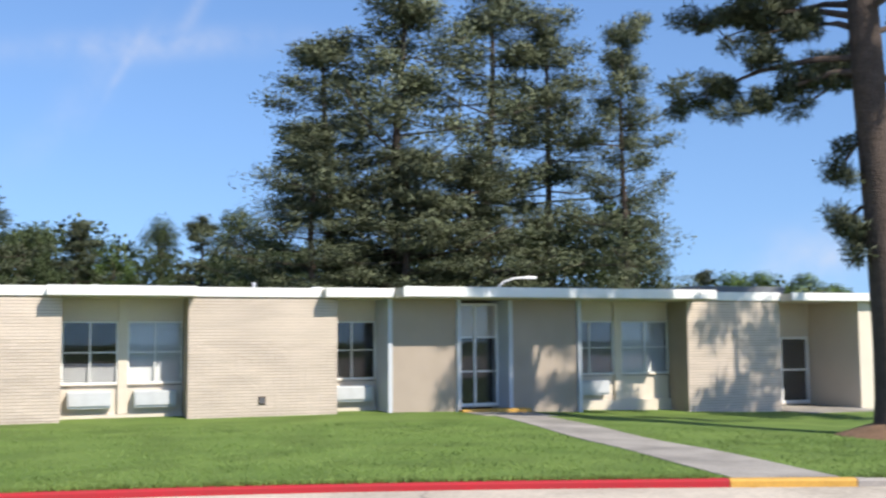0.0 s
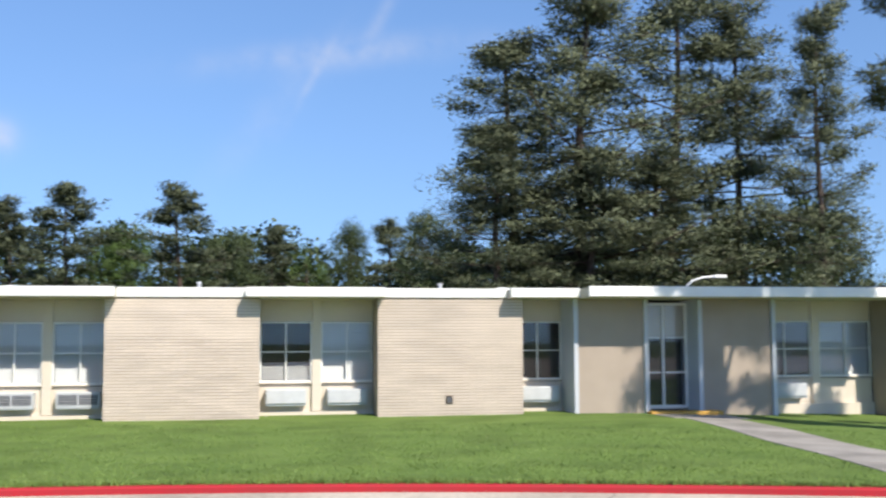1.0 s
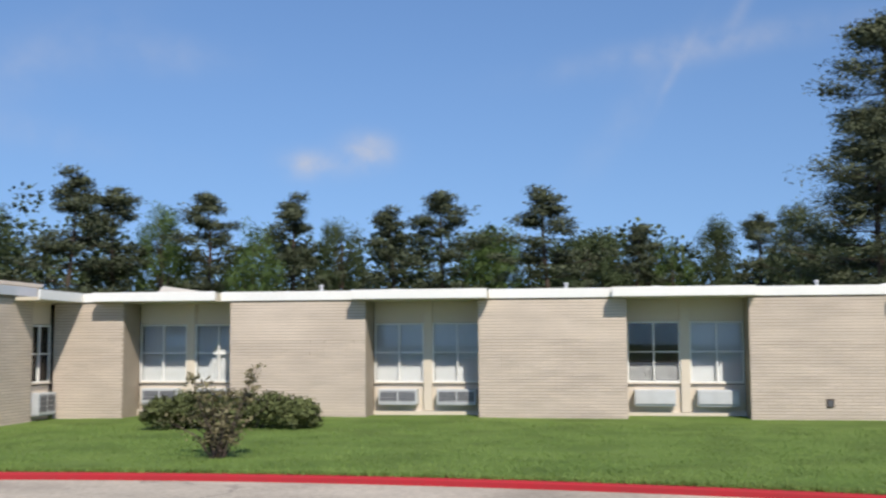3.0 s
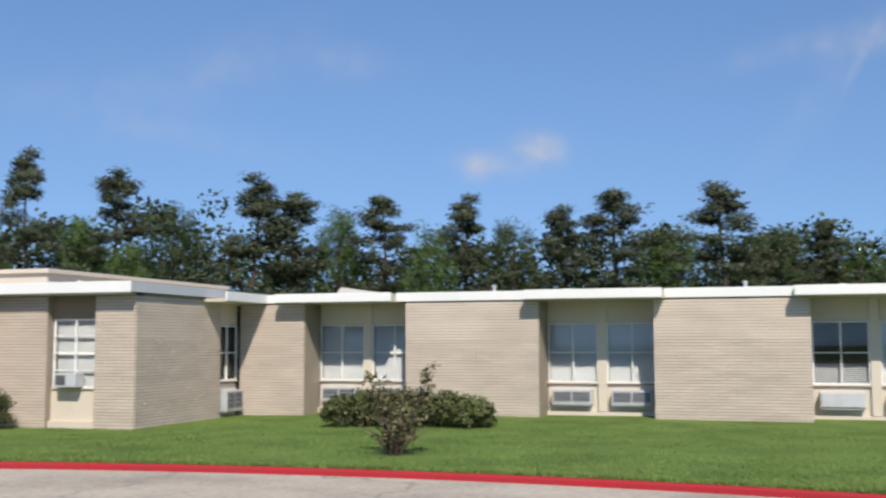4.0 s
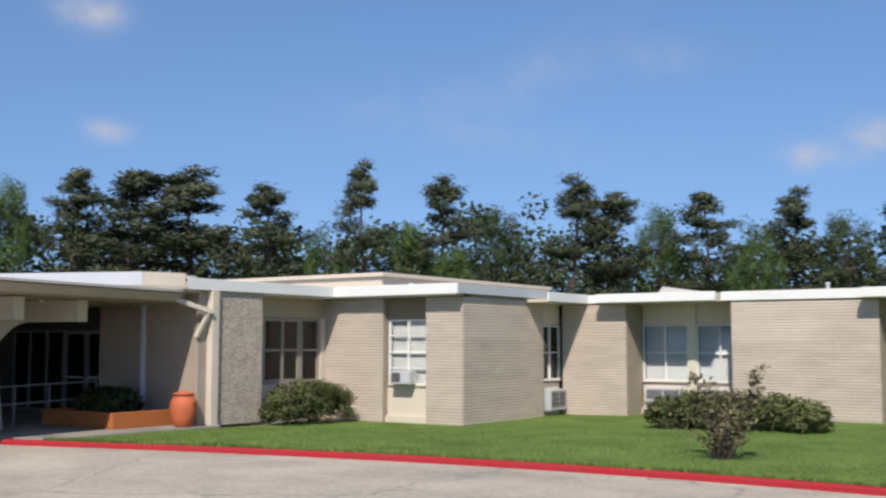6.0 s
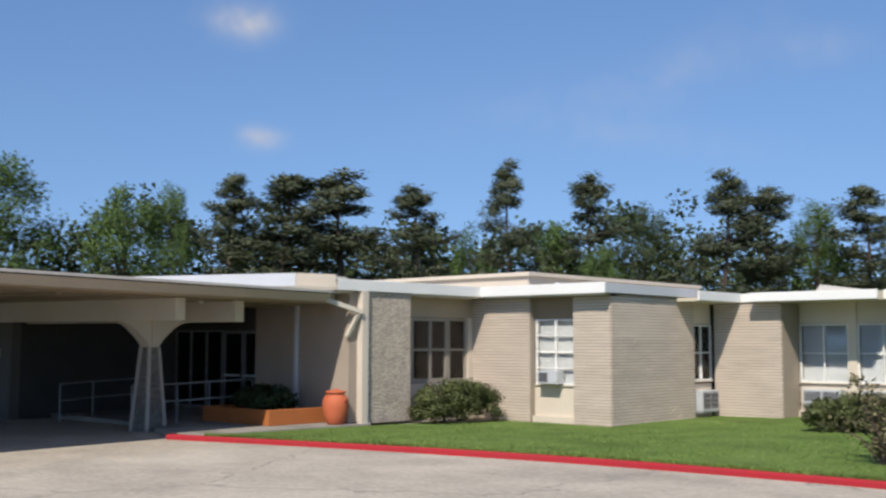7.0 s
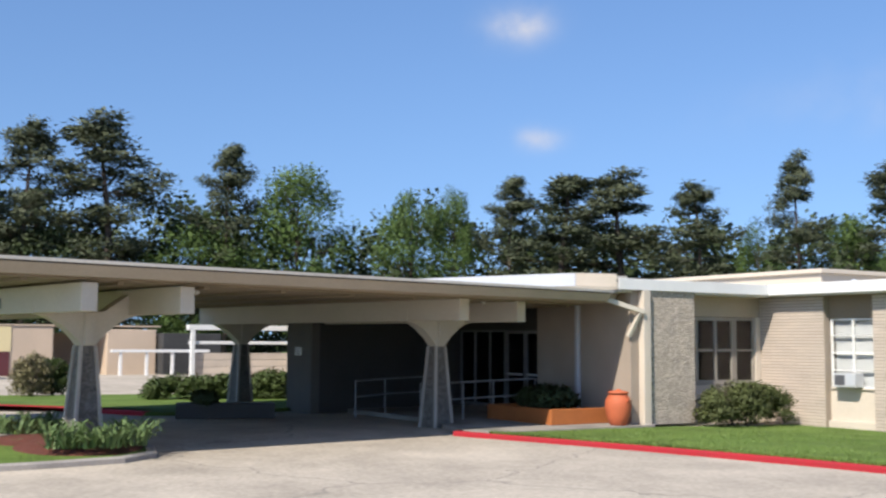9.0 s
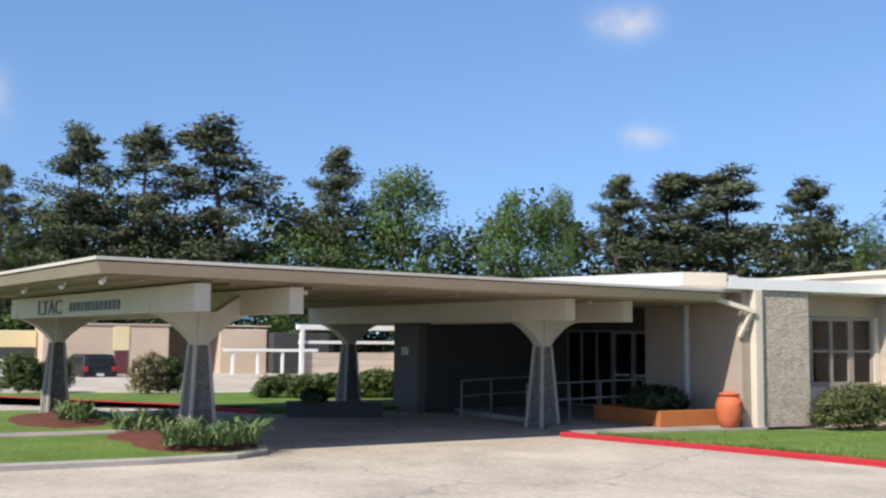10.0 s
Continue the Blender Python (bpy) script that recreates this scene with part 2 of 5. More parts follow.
weather(GRASS, 0.82, 1.1)
crack(CONCRETE, 0.16, 0.006, (0.25, 0.225, 0.19))

# ---- mesh helpers ----
def part(name, bm, mat, parent=None, label=""):
    me = bpy.data.meshes.new(name)
    bm.to_mesh(me)
    bm.free()
    me.materials.append(mat)
    ob = new(name, me)
    if parent:
        ob.parent = parent
    return tagged(ob, label)


def thing(name, label, category, at=(0, 0, 0), group="", kind=""):
    ob = new(name)
    ob.location = at
    return tagged(ob, label, category, group, kind)


def add_box(bm, x0, x1, y0, y1, z0, z1):
    vs = [bm.verts.new((x, y, z)) for x in (x0, x1) for y in (y0, y1) for z in (z0, z1)]
    for f in ((0, 1, 3, 2), (4, 6, 7, 5), (0, 4, 5, 1), (2, 3, 7, 6), (0, 2, 6, 4), (1, 5, 7, 3)):
        bm.faces.new([vs[i] for i in f])
    return vs


def box(x0, x1, y0, y1, z0, z1, bevel=0.0):
    bm = bmesh.new()
    add_box(bm, min(x0, x1), max(x0, x1), min(y0, y1), max(y0, y1), min(z0, z1), max(z0, z1))
    if bevel:
        bmesh.ops.bevel(bm, geom=bm.edges[:], offset=bevel, segments=2, affect="EDGES", profile=0.5)
    return bm


def boxes(*sizes):
    bm = bmesh.new()
    for s in sizes:
        add_box(bm, *s)
    return bm


def prism(points, z0, z1):
    """An upright slab over a plan outline, given counter-clockwise."""
    bm = bmesh.new()
    lo = [bm.verts.new((x, y, z0)) for x, y in points]
    hi = [bm.verts.new((x, y, z1)) for x, y in points]
    bm.faces.new(hi)
    bm.faces.new(lo[::-1])
    k = len(points)
    for i in range(k):
        bm.faces.new((lo[i], lo[(i + 1) % k], hi[(i + 1) % k], hi[i]))
    return bm


def sweep(path, profile, closed_ends=True):
    """A profile of (across, up) carried along a level path of (x, y, z); across points to the path's left."""
    bm = bmesh.new()
    rings = []
    for i, p in enumerate(path):
        a, b = Vector(path[max(i - 1, 0)]), Vector(path[min(i + 1, len(path) - 1)])
        d = (b - a).normalized()
        left = Vector((-d.y, d.x, 0)).normalized()
        rings.append([bm.verts.new(Vector(p) + left * u + Vector((0, 0, v))) for u, v in profile])
    k = len(profile)
    for r0, r1 in zip(rings, rings[1:]):
        for j in range(k):
            bm.faces.new((r0[j], r0[(j + 1) % k], r1[(j + 1) % k], r1[j]))
    if closed_ends:
        bm.faces.new(rings[0][::-1])
        bm.faces.new(rings[-1])
    bmesh.ops.recalc_face_normals(bm, faces=bm.faces[:])
    return bm


def tube(bm, points, radii, sides=8):
    """A round limb through the points, joined into bm."""
    rings = []
    for i, p in enumerate(points):
        d = (Vector(points[min(i + 1, len(points) - 1)]) - Vector(points[max(i - 1, 0)])).normalized()
        u = d.orthogonal().normalized()
        w = d.cross(u)
        rings.append([bm.verts.new(Vector(p) + (u * math.cos(2 * math.pi * k / sides) + w * math.sin(2 * math.pi * k / sides)) * radii[i]) for k in range(sides)])
    for r0, r1 in zip(rings, rings[1:]):
        for k in range(sides):
            bm.faces.new((r0[k], r0[(k + 1) % sides], r1[(k + 1) % sides], r1[k]))
    bm.faces.new(rings[0][::-1])
    bm.faces.new(rings[-1])
    return bm


def lathe(profile, sides=32):
    bm = bmesh.new()
    rings = [[bm.verts.new((r * math.cos(2 * math.pi * k / sides), r * math.sin(2 * math.pi * k / sides), z)) for k in range(sides)] for r, z in profile]
    for r0, r1 in zip(rings, rings[1:]):
        for k in range(sides):
            bm.faces.new((r0[k], r0[(k + 1) % sides], r1[(k + 1) % sides], r1[k]))
    bm.faces.new(rings[0][::-1])
    bm.faces.new(rings[-1])
    for f in bm.faces:
        f.smooth = True
    return bm


def ease(a, b, x):
    s = min(1.0, max(0.0, (x - a) / (b - a)))
    return s * s * (3 - 2 * s)


# ---- ground, road, kerbs, lawn ----
KERB = [(60, -22), (40, -7), (25, 4.0), (17, 8.6), (10.4, 11.75), (5, 13.6), (0, 14.75), (-5, 15.15), (-10, 14.85), (-14, 14.05), (-19.4, 12.45)]


def kerb_y(x):
    """The front line of the lawn, smooth through the points above."""
    pts = KERB
    for i in range(len(pts) - 1):
        if pts[i + 1][0] <= x <= pts[i][0]:
            p0, p1, p2, p3 = pts[max(i - 1, 0)], pts[i], pts[i + 1], pts[min(i + 2, len(pts) - 1)]
            s = (x - p1[0]) / (p2[0] - p1[0])
            m1 = (p2[1] - p0[1]) / (p2[0] - p0[0]) * (p2[0] - p1[0])
            m2 = (p3[1] - p1[1]) / (p3[0] - p1[0]) * (p2[0] - p1[0])
            return (2 * s**3 - 3 * s**2 + 1) * p1[1] + (s**3 - 2 * s**2 + s) * m1 + (-2 * s**3 + 3 * s**2) * p2[1] + (s**3 - s**2) * m2
    return pts[0][1] if x > pts[0][0] else pts[-1][1]


def lawn_z(x, y):
    """The lawn falls a little towards both ends of the long wing."""
    d = max(0.0, y - kerb_y(x))
    fall = 0.34 * ease(8, 22, x) + 0.13 * ease(-9, -15, x)
    return -fall * ease(0, 9, d) + 0.035 * noise.noise((x * 0.25, y * 0.25, 0)) * ease(0, 2, d)


ROAD_Z = -0.10


def build_ground():
    bm = bmesh.new()
    bmesh.ops.create_grid(bm, x_segments=24, y_segments=24, size=1500)
    ob = part("ground", bm, EARTH)
    ob.location.z = -0.95
    tagged(ob, "grassy ground reaching to the horizon", "ground", kind="structure")
    bm = bmesh.new()
    bmesh.ops.create_grid(bm, x_segments=150, y_segments=120, size=1)
    for v in bm.verts:
        x, y = v.co.x * 75, v.co.y * 45 - 20
        under = x > -18.6 and y > kerb_y(x) + 1.0
        v.co = (x, y, -1.0 if under else ROAD_Z + 0.012 * noise.noise((x * 0.16, y * 0.16, 3)))
    tagged(part("road", bm, CONCRETE), "worn pale concrete driveway with fine cracks", "driveway", kind="structure")
    bm = bmesh.new()
    cols, rows = 200, 60
    grid = []
    for i in range(cols + 1):
        x = -18.7 + (60 + 18.7) * (i / cols) ** 1.4
        y0 = kerb_y(x) + 0.16
        grid.append([])
        for j in range(rows + 1):
            y = y0 + (75 - y0) * (j / rows) ** 1.8
            grid[-1].append(bm.verts.new((x, y, lawn_z(x, y))))
    for i in range(cols):
        for j in range(rows):
            bm.faces.new((grid[i][j], grid[i + 1][j], grid[i + 1][j + 1], grid[i][j + 1])).smooth = True
    tagged(part("lawn", bm, GRASS), "mown green lawn between kerb and building", "lawn", kind="structure")


def kerb_run(name, x0, x1, mat, label):
    k = max(2, int(abs(x1 - x0) / 0.5))
    path = [(x0 + (x1 - x0) * i / k, kerb_y(x0 + (x1 - x0) * i / k), 0) for i in range(k + 1)]
    prof = [(0, ROAD_Z - 0.1), (0.0, -0.025), (0.025, 0.0), (0.15, 0.005), (0.17, -0.01), (0.17, ROAD_Z - 0.1)]
    if x1 < x0:
        prof = [(-u, v) for u, v in prof]
    tagged(part(name, sweep(path, prof), mat), label, "kerb", kind="structure")


build_ground()
kerb_run("kerb_1", -19.4, 8.75, RED, "red painted concrete kerb along the lawn")
kerb_run("kerb_2", 8.76, 10.35, YELLOW, "yellow painted kerb at the end of the walk")
kerb_run("kerb_3", 10.36, 55, KERBGREY, "bare grey concrete kerb")


# ---- building wings ----
FRONT = 27.5
BACK = 28.55
EAVE = 3.05


def brick_wall(wing, x0, x1, y, z0, z1, thick=0.28, axis="x", side=-1, label="", pieces=True):
    """A wall of long bricks with recessed joints; its face lies at y (axis x) or at x = y (axis y), looking to side."""
    g = 0.02
    if axis == "x":
        a, b = (y + g, y + thick) if side < 0 else (y - thick, y - g)
        w = part("wall", box(x0, x1, a, b, z0 - 0.5, z1), MORTAR, wing, label or "cream brick wall with long thin bricks")
    else:
        a, b = (y - thick, y - g) if side > 0 else (y + g, y + thick)
        w = part("wall", box(a, b, x0, x1, z0 - 0.5, z1), MORTAR, wing, label or "cream brick wall with long thin bricks")
    if pieces:
        BRICKWORK.append((w, x0, x1, y, z0, z1, axis, side))
    return w


BRICKWORK = []


def window(wing, x0, x1, y, z0, z1, axis="x", side=-1, cols=2, rows=2, blind=None, fw=0.042, mat=None, label="", cloth=None):
    """A metal window: frame bars, panes of glass, a blind behind; blind is how far down it hangs, 0 to 1."""
    mat = mat or WHITE

    def turn(bm):
        if axis == "y":
            for v in bm.verts:
                v.co = (y - (v.co.y - y) * side, v.co.x, v.co.z)
            bmesh.ops.recalc_face_normals(bm, faces=bm.faces[:])
        return bm

    win = part("window", turn(boxes((x0, x1, y, y + 0.07, z0, z0 + fw), (x0, x1, y, y + 0.07, z1 - fw, z1), (x0, x0 + fw, y, y + 0.07, z0 + fw, z1 - fw), (x1 - fw, x1, y, y + 0.07, z0 + fw, z1 - fw))), mat, wing, label or "white metal framed window")
    bars = []
    for i in range(1, cols):
        c = x0 + (x1 - x0) * i / cols
        bars.append((c - fw * 0.45, c + fw * 0.45, y - 0.008, y + 0.062, z0 + fw, z1 - fw))
    for i in range(1, rows):
        c = z0 + (z1 - z0) * (i / rows) + 0.0
        for j in range(cols):
            a, b = x0 + (x1 - x0) * j / cols, x0 + (x1 - x0) * (j + 1) / cols
            bars.append((a + fw, b - fw, y - 0.004, y + 0.058, c - fw * 0.35, c + fw * 0.35))
    for s in bars:
        part("glazing_bar", turn(boxes(s)), mat, win)
    for i in range(cols):
        for j in range(rows):
            a, b = x0 + (x1 - x0) * i / cols, x0 + (x1 - x0) * (i + 1) / cols
            c, d = z0 + (z1 - z0) * j / rows, z0 + (z1 - z0) * (j + 1) / rows
            ob = part("pane", turn(boxes((a + 0.02, b - 0.02, y + 0.03, y + 0.036, c + 0.02, d - 0.02))), GLASS, win)
            ob.visible_shadow = False
    part("sill", turn(boxes((x0 - 0.02, x1 + 0.02, y - 0.03, y + 0.09, z0 - 0.035, z0 - 0.003))), CREAM if mat is WHITE else mat, win)
    if blind:
        lo, hi, tilt = blind
        bm = bmesh.new()
        n = int((z1 - z0) * (hi - lo) / 0.05)
        for k in range(n):
            z = z0 + (z1 - z0) * lo + k * 0.05
            vs = [bm.verts.new((x, y + 0.12 + dy, z + dz)) for x in (x0 + 0.05, x1 - 0.05) for dy, dz in ((-0.012 - tilt, 0.002), (0.012, 0.048 - tilt))]
            bm.faces.new((vs[0], vs[2], vs[3], vs[1]))
        part("blind", turn(bm), cloth or BLIND, win, "slatted venetian blind")
    return win


def ac_unit(x0, x1, y, z0, z1, grille, axis="x", side=-1):
    """A through-wall air conditioner: sleeve, face with louvres or a plain cover, drip tray."""
    at = ((x0 + x1) / 2, y, z0) if axis == "x" else (y, (x0 + x1) / 2, z0)
    ob = thing("air_conditioner", "through-wall air conditioner with dark louvred grille" if grille else "through-wall air conditioner behind a pale metal cover", "air conditioner", at, "air conditioners under the windows")
    if axis == "y":
        ob.rotation_euler.z = math.pi / 2 * side
    w, h = (x1 - x0) / 2, z1 - z0
    part("sleeve", box(-w, w, -0.30, 0.10, 0, h, 0.012), ACMETAL, ob)
    if grille:
        for i, (a, b) in enumerate(((-w + 0.05, -0.02), (0.02, w - 0.05))):
            part("grille_panel", boxes((a, b, -0.306, -0.302, 0.07, h - 0.06)), GRILLE, ob, "dark grille panel")
            for k in range(4):
                z = 0.10 + (h - 0.19) * k / 3
                part("louvre", boxes((a + 0.01, b - 0.01, -0.314, -0.307, z - 0.004, z + 0.004)), GREYTRIM, ob)
    else:
        part("cover", box(-w + 0.03, w - 0.03, -0.325, -0.301, 0.03, h - 0.03, 0.008), ACMETAL, ob, "plain pale metal cover")
    part("drip_tray", boxes((-w + 0.02, w - 0.02, -0.28, 0.05, -0.03, -0.003)), GREYTRIM, ob)
    return ob


def bay(wing, x0, x1, kinds, grille, units=2):
    """A recessed window bay of the long wing: apron, windows, mullion, panel over them."""
    part("apron", boxes((x0, x1, BACK + 0.05, BACK + 0.2, -0.7, 0.80)), CREAM, wing, "cream painted panel below the windows")
    part("plinth", boxes((x0, x1, BACK - 0.08, BACK + 0.046, -0.7, 0.09)), CREAM, wing)
    part("head_panel", boxes((x0, x1, BACK + 0.04, BACK + 0.2, 2.46, EAVE)), CREAM, wing)
    n = len(kinds)
    w = (x1 - x0) / n
    for i, k in enumerate(kinds):
        a, b = x0 + w * i, x0 + w * (i + 1)
        if n > 1:
            a, b = a + (0.12 if i else 0.02), b - (0.12 if i < n - 1 else 0.02)
        window(wing, a, b, BACK, 0.86, 2.45, blind=k)
        if i < units:
            c = (a + b) / 2
            ac_unit(c - 0.53, c + 0.53, BACK + 0.05, 0.29, 0.68, grille)
    for i in range(1, n):
        c = x0 + w * i
        part("mullion", box(c - 0.12, c + 0.12, BACK - 0.05, BACK + 0.2, 0.1, EAVE - 0.01, 0.01), CREAM, wing)


def fascia(wing, x0, x1, y0, z0=EAVE, z1=3.29, mat=None):
    return part("fascia", box(x0, x1, y0, y0 + 0.05, z0, z1, 0.008), mat or WHITE, wing, "white painted roof fascia board")


# the long wing
wing = thing("building_wing", "long single-storey cream brick wing with a flat white-edged roof", "building")
for a, b in ((-15.10, -13.07), (-10.04, -6.33), (-3.35, 0.43), (3.43, 7.29), (18.07, 21.42)):
    brick_wall(wing, a, b, FRONT, -0.35, EAVE, thick=1.05)
CLOSED, TILTED, LOW = (0.0, 1.0, 0.0), (0.0, 1.0, 0.022), (0.02, 0.36, 0.02)
bay(wing, -13.07, -10.04, (CLOSED, CLOSED), True)
bay(wing, -6.33, -3.35, (CLOSED, CLOSED), True)
bay(wing, 0.43, 3.43, (LOW, CLOSED), False)
bay(wing, 7.29, 8.66, (None,), False)
bay(wing, 14.48, 18.07, (TILTED, CLOSED), False, units=1)
# roof over panels and, projecting, over the bays
part("roof", boxes((-15.5, 25.0, FRONT + 0.0, 40, EAVE + 0.004, 3.27)), ROOFING, wing, "flat pale roof")
for a, b in ((-10.30, -6.62), (-3.07, 0.07), (3.57, 6.87)):
    fascia(wing, a, b, FRONT - 0.045)
fascia(wing, -14.24, -13.78, FRONT - 0.045)
for a, b in ((-13.77, -10.30), (-6.62, -3.07), (0.07, 3.57), (6.87, 8.74)):
    part("eave", boxes((a, b, FRONT - 0.42, FRONT + 1.05, EAVE - 0.02, 3.26)), SOFFIT, wing, "painted eave projecting over the window bay")
    fascia(wing, a, b, FRONT - 0.47)
part("eave", boxes((8.75, 18.3, 26.35, 28.6, EAVE - 0.02, 3.28)), SOFFIT, wing, "deep painted eave over the side entrance")
fascia(wing, 8.75, 18.3, 26.3, EAVE, 3.31)
fascia(wing, 18.31, 21.45, FRONT - 0.05, EAVE, 3.31)
part("eave", boxes((21.45, 25.0, 26.95, 29.6, EAVE - 0.02, 3.26)), SOFFIT, wing)
fascia(wing, 21.46, 25.0, 26.9, EAVE, 3.29)
# side entrance walls
for a, b in ((8.80, 10.65), (12.33, 14.35)):
    part("wall", boxes((a, b, FRONT, FRONT + 0.25, -0.6, EAVE - 0.025)), STUCCO, wing, "tan textured plaster wall")
for x in (8.73, 10.71, 12.26, 14.42):
    part("fin", box(x - 0.06, x + 0.06, FRONT - 0.08, BACK + 0.1, -0.5, EAVE - 0.025, 0.008), GREYTRIM, wing, "pale painted upright fin")
# dark sheet added close behind the door glass to paint an unlit room
part("unlit_sheet", boxes((10.7, 12.3, 28.75, 28.85, -0.3, 2.95)), DARK, wing)
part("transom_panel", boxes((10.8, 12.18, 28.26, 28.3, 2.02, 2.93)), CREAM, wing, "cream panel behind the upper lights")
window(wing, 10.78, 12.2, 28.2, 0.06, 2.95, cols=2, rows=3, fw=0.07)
part("wall", boxes((-15.2, 25, 31.5, 31.7, -0.6, EAVE)), DARK, wing, "inner wall coloured near-black for an unlit room")
# near-black ceiling and floor added so the rooms look unlit
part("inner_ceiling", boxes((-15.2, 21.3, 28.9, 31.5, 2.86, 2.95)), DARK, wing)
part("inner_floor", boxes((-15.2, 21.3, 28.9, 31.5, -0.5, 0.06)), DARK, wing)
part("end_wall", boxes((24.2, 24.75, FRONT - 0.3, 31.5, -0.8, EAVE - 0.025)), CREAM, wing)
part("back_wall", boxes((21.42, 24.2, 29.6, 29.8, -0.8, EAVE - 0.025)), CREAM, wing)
# another added dark sheet, behind the porch door glass
part("unlit_sheet", boxes((22.97, 24.08, 29.585, 29.597, -0.25, 1.95)), DARK, wing)
window(wing, 22.95, 24.1, 29.50, -0.25, 1.95, cols=1, rows=2, fw=0.09)

# the cross wing
wing2 = thing("building_wing", "projecting cream brick wing beside the main entrance", "building")
brick_wall(wing2, 22.235, 26.25, -15.0, -0.2, 3.14, thick=0.3, axis="y", side=1)
brick_wall(wing2, -16.15, -15.02, 22.2, -0.2, 3.14, thick=0.3)
brick_wall(wing2, -19.62, -17.55, 22.2, -0.2, 3.14, thick=0.45)
part("apron", boxes((-17.55, -16.15, 22.42, 22.6, -0.6, 0.80)), CREAM, wing2, "cream painted panel below the window")
part("plinth", boxes((-17.55, -16.15, 22.32, 22.416, -0.6, 0.02)), CREAM, wing2)
part("head_panel", boxes((-17.55, -16.15, 22.42, 22.6, 2.54, 3.14)), SHADEDPANEL, wing2, "panel over the window, browned for the eave's shade")
window(wing2, -17.50, -16.20, 22.40, 0.84, 2.53, blind=CLOSED, cols=2, rows=4)
part("apron", boxes((-15.32, -15.20, 26.26, 27.49, -0.6, 0.80)), CREAM, wing2, "cream painted panel below the window")
part("head_panel", boxes((-15.32, -15.20, 26.26, 27.49, 2.45, 3.10)), CREAM, wing2)
window(wing2, 26.30, 27.44, -15.16, 0.88, 2.43, axis="y", side=1, blind=CLOSED, cloth=SHADE, cols=2, rows=2)
part("roof", prism([(-45, 21.85), (-14.98, 21.85), (-14.98, 40), (-45, 40)], 3.16, 3.36), ROOFING, wing2, "flat pale roof")
part("roof", prism([(-45, 17.25), (-18.96, 17.25), (-18.96, 21.84), (-45, 21.84)], 3.16, 3.36), ROOFING, wing2, "flat pale roof")
part("fascia", box(-18.95, -14.9, 21.80, 21.845, 3.14, 3.41, 0.008), WHITE, wing2, "white painted roof fascia board")
part("fascia", box(-18.95, -18.90, 16.7, 21.795, 3.14, 3.41, 0.008), WHITE, wing2, "white painted roof fascia board")
part("fascia", box(-14.97, -14.9, 21.84, 26.2, 3.15, 3.39, 0.008), GREYTRIM, wing2, "grey painted metal roof edge")
part("eave", boxes((-15.2, -14.30, 25.25, 27.44, 3.03, 3.12)), SOFFIT, wing2, "painted eave over the recessed side window")
part("fascia", box(-14.29, -14.24, 25.2, 27.44, 3.05, 3.30, 0.008), WHITE, wing2, "white painted roof fascia board")
part("eave", boxes((-19.6, -18.952, 19.21, 21.84, 3.09, 3.155)), SOFFIT, wing2, "painted eave")
part("eave", boxes((-18.95, -15.0, 21.85, 22.2, 3.10, 3.155)), SOFFIT, wing2, "painted eave")
part("penthouse", boxes((-34, -18.7, 23.6, 33, 3.36, 3.78)), CREAM, wing2, "low raised roof block")
part("roof_edge", box(-34.1, -18.6, 23.5, 33.1, 3.784, 3.90, 0.01), CREAM, wing2, "pale edge of the raised roof")
part("stone_panel", box(-19.7, -18.97, 17.68, 19.2, -0.03, 3.135, 0.015), STONE, wing2, "grey panel faced with small rough pebbles")
part("corner_post", box(-19.06, -18.87, 17.44, 17.66, -0.1, 3.135, 0.01), CREAM, wing2, "cream corner post")
part("post_foot", box(-19.12, -18.8, 17.37, 17.7, -0.12, 0.0, 0.02), KERBGREY, wing2)
part("wall", boxes((-22.7, -19.07, 17.2, 17.45, -0.5, 3.14)), STUCCO, wing2, "tan textured plaster wall by the entrance")
part("wall", boxes((-19.7, -19.58, 19.21, 22.19, -0.5, 0.84)), CREAM, wing2, "cream painted panel below the window")
part("head_panel", boxes((-19.7, -19.58, 19.21, 22.19, 2.58, 3.14)), CANOPYTAN, wing2, "cream panel over the window")
window(wing2, 19.22, 21.24, -19.6, 0.88, 2.57, axis="y", side=1, cols=3, rows=2, fw=0.09, mat=TAUPE, blind=CLOSED, cloth=SHADE)
window(wing2, 21.26, 22.0, -19.6, 0.88, 2.57, axis="y", side=1, cols=1, rows=2, fw=0.07, mat=TAUPE)
# added near-black ceiling and floor make this room look unlit too
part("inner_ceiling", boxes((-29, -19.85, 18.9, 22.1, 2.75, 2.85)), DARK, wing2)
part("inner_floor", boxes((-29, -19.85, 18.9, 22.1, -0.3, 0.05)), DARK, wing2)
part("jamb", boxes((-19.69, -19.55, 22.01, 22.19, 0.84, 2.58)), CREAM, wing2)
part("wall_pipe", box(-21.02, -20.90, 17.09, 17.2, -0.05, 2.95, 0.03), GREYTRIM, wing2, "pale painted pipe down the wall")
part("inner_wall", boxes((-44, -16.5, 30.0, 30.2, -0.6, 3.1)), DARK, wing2)


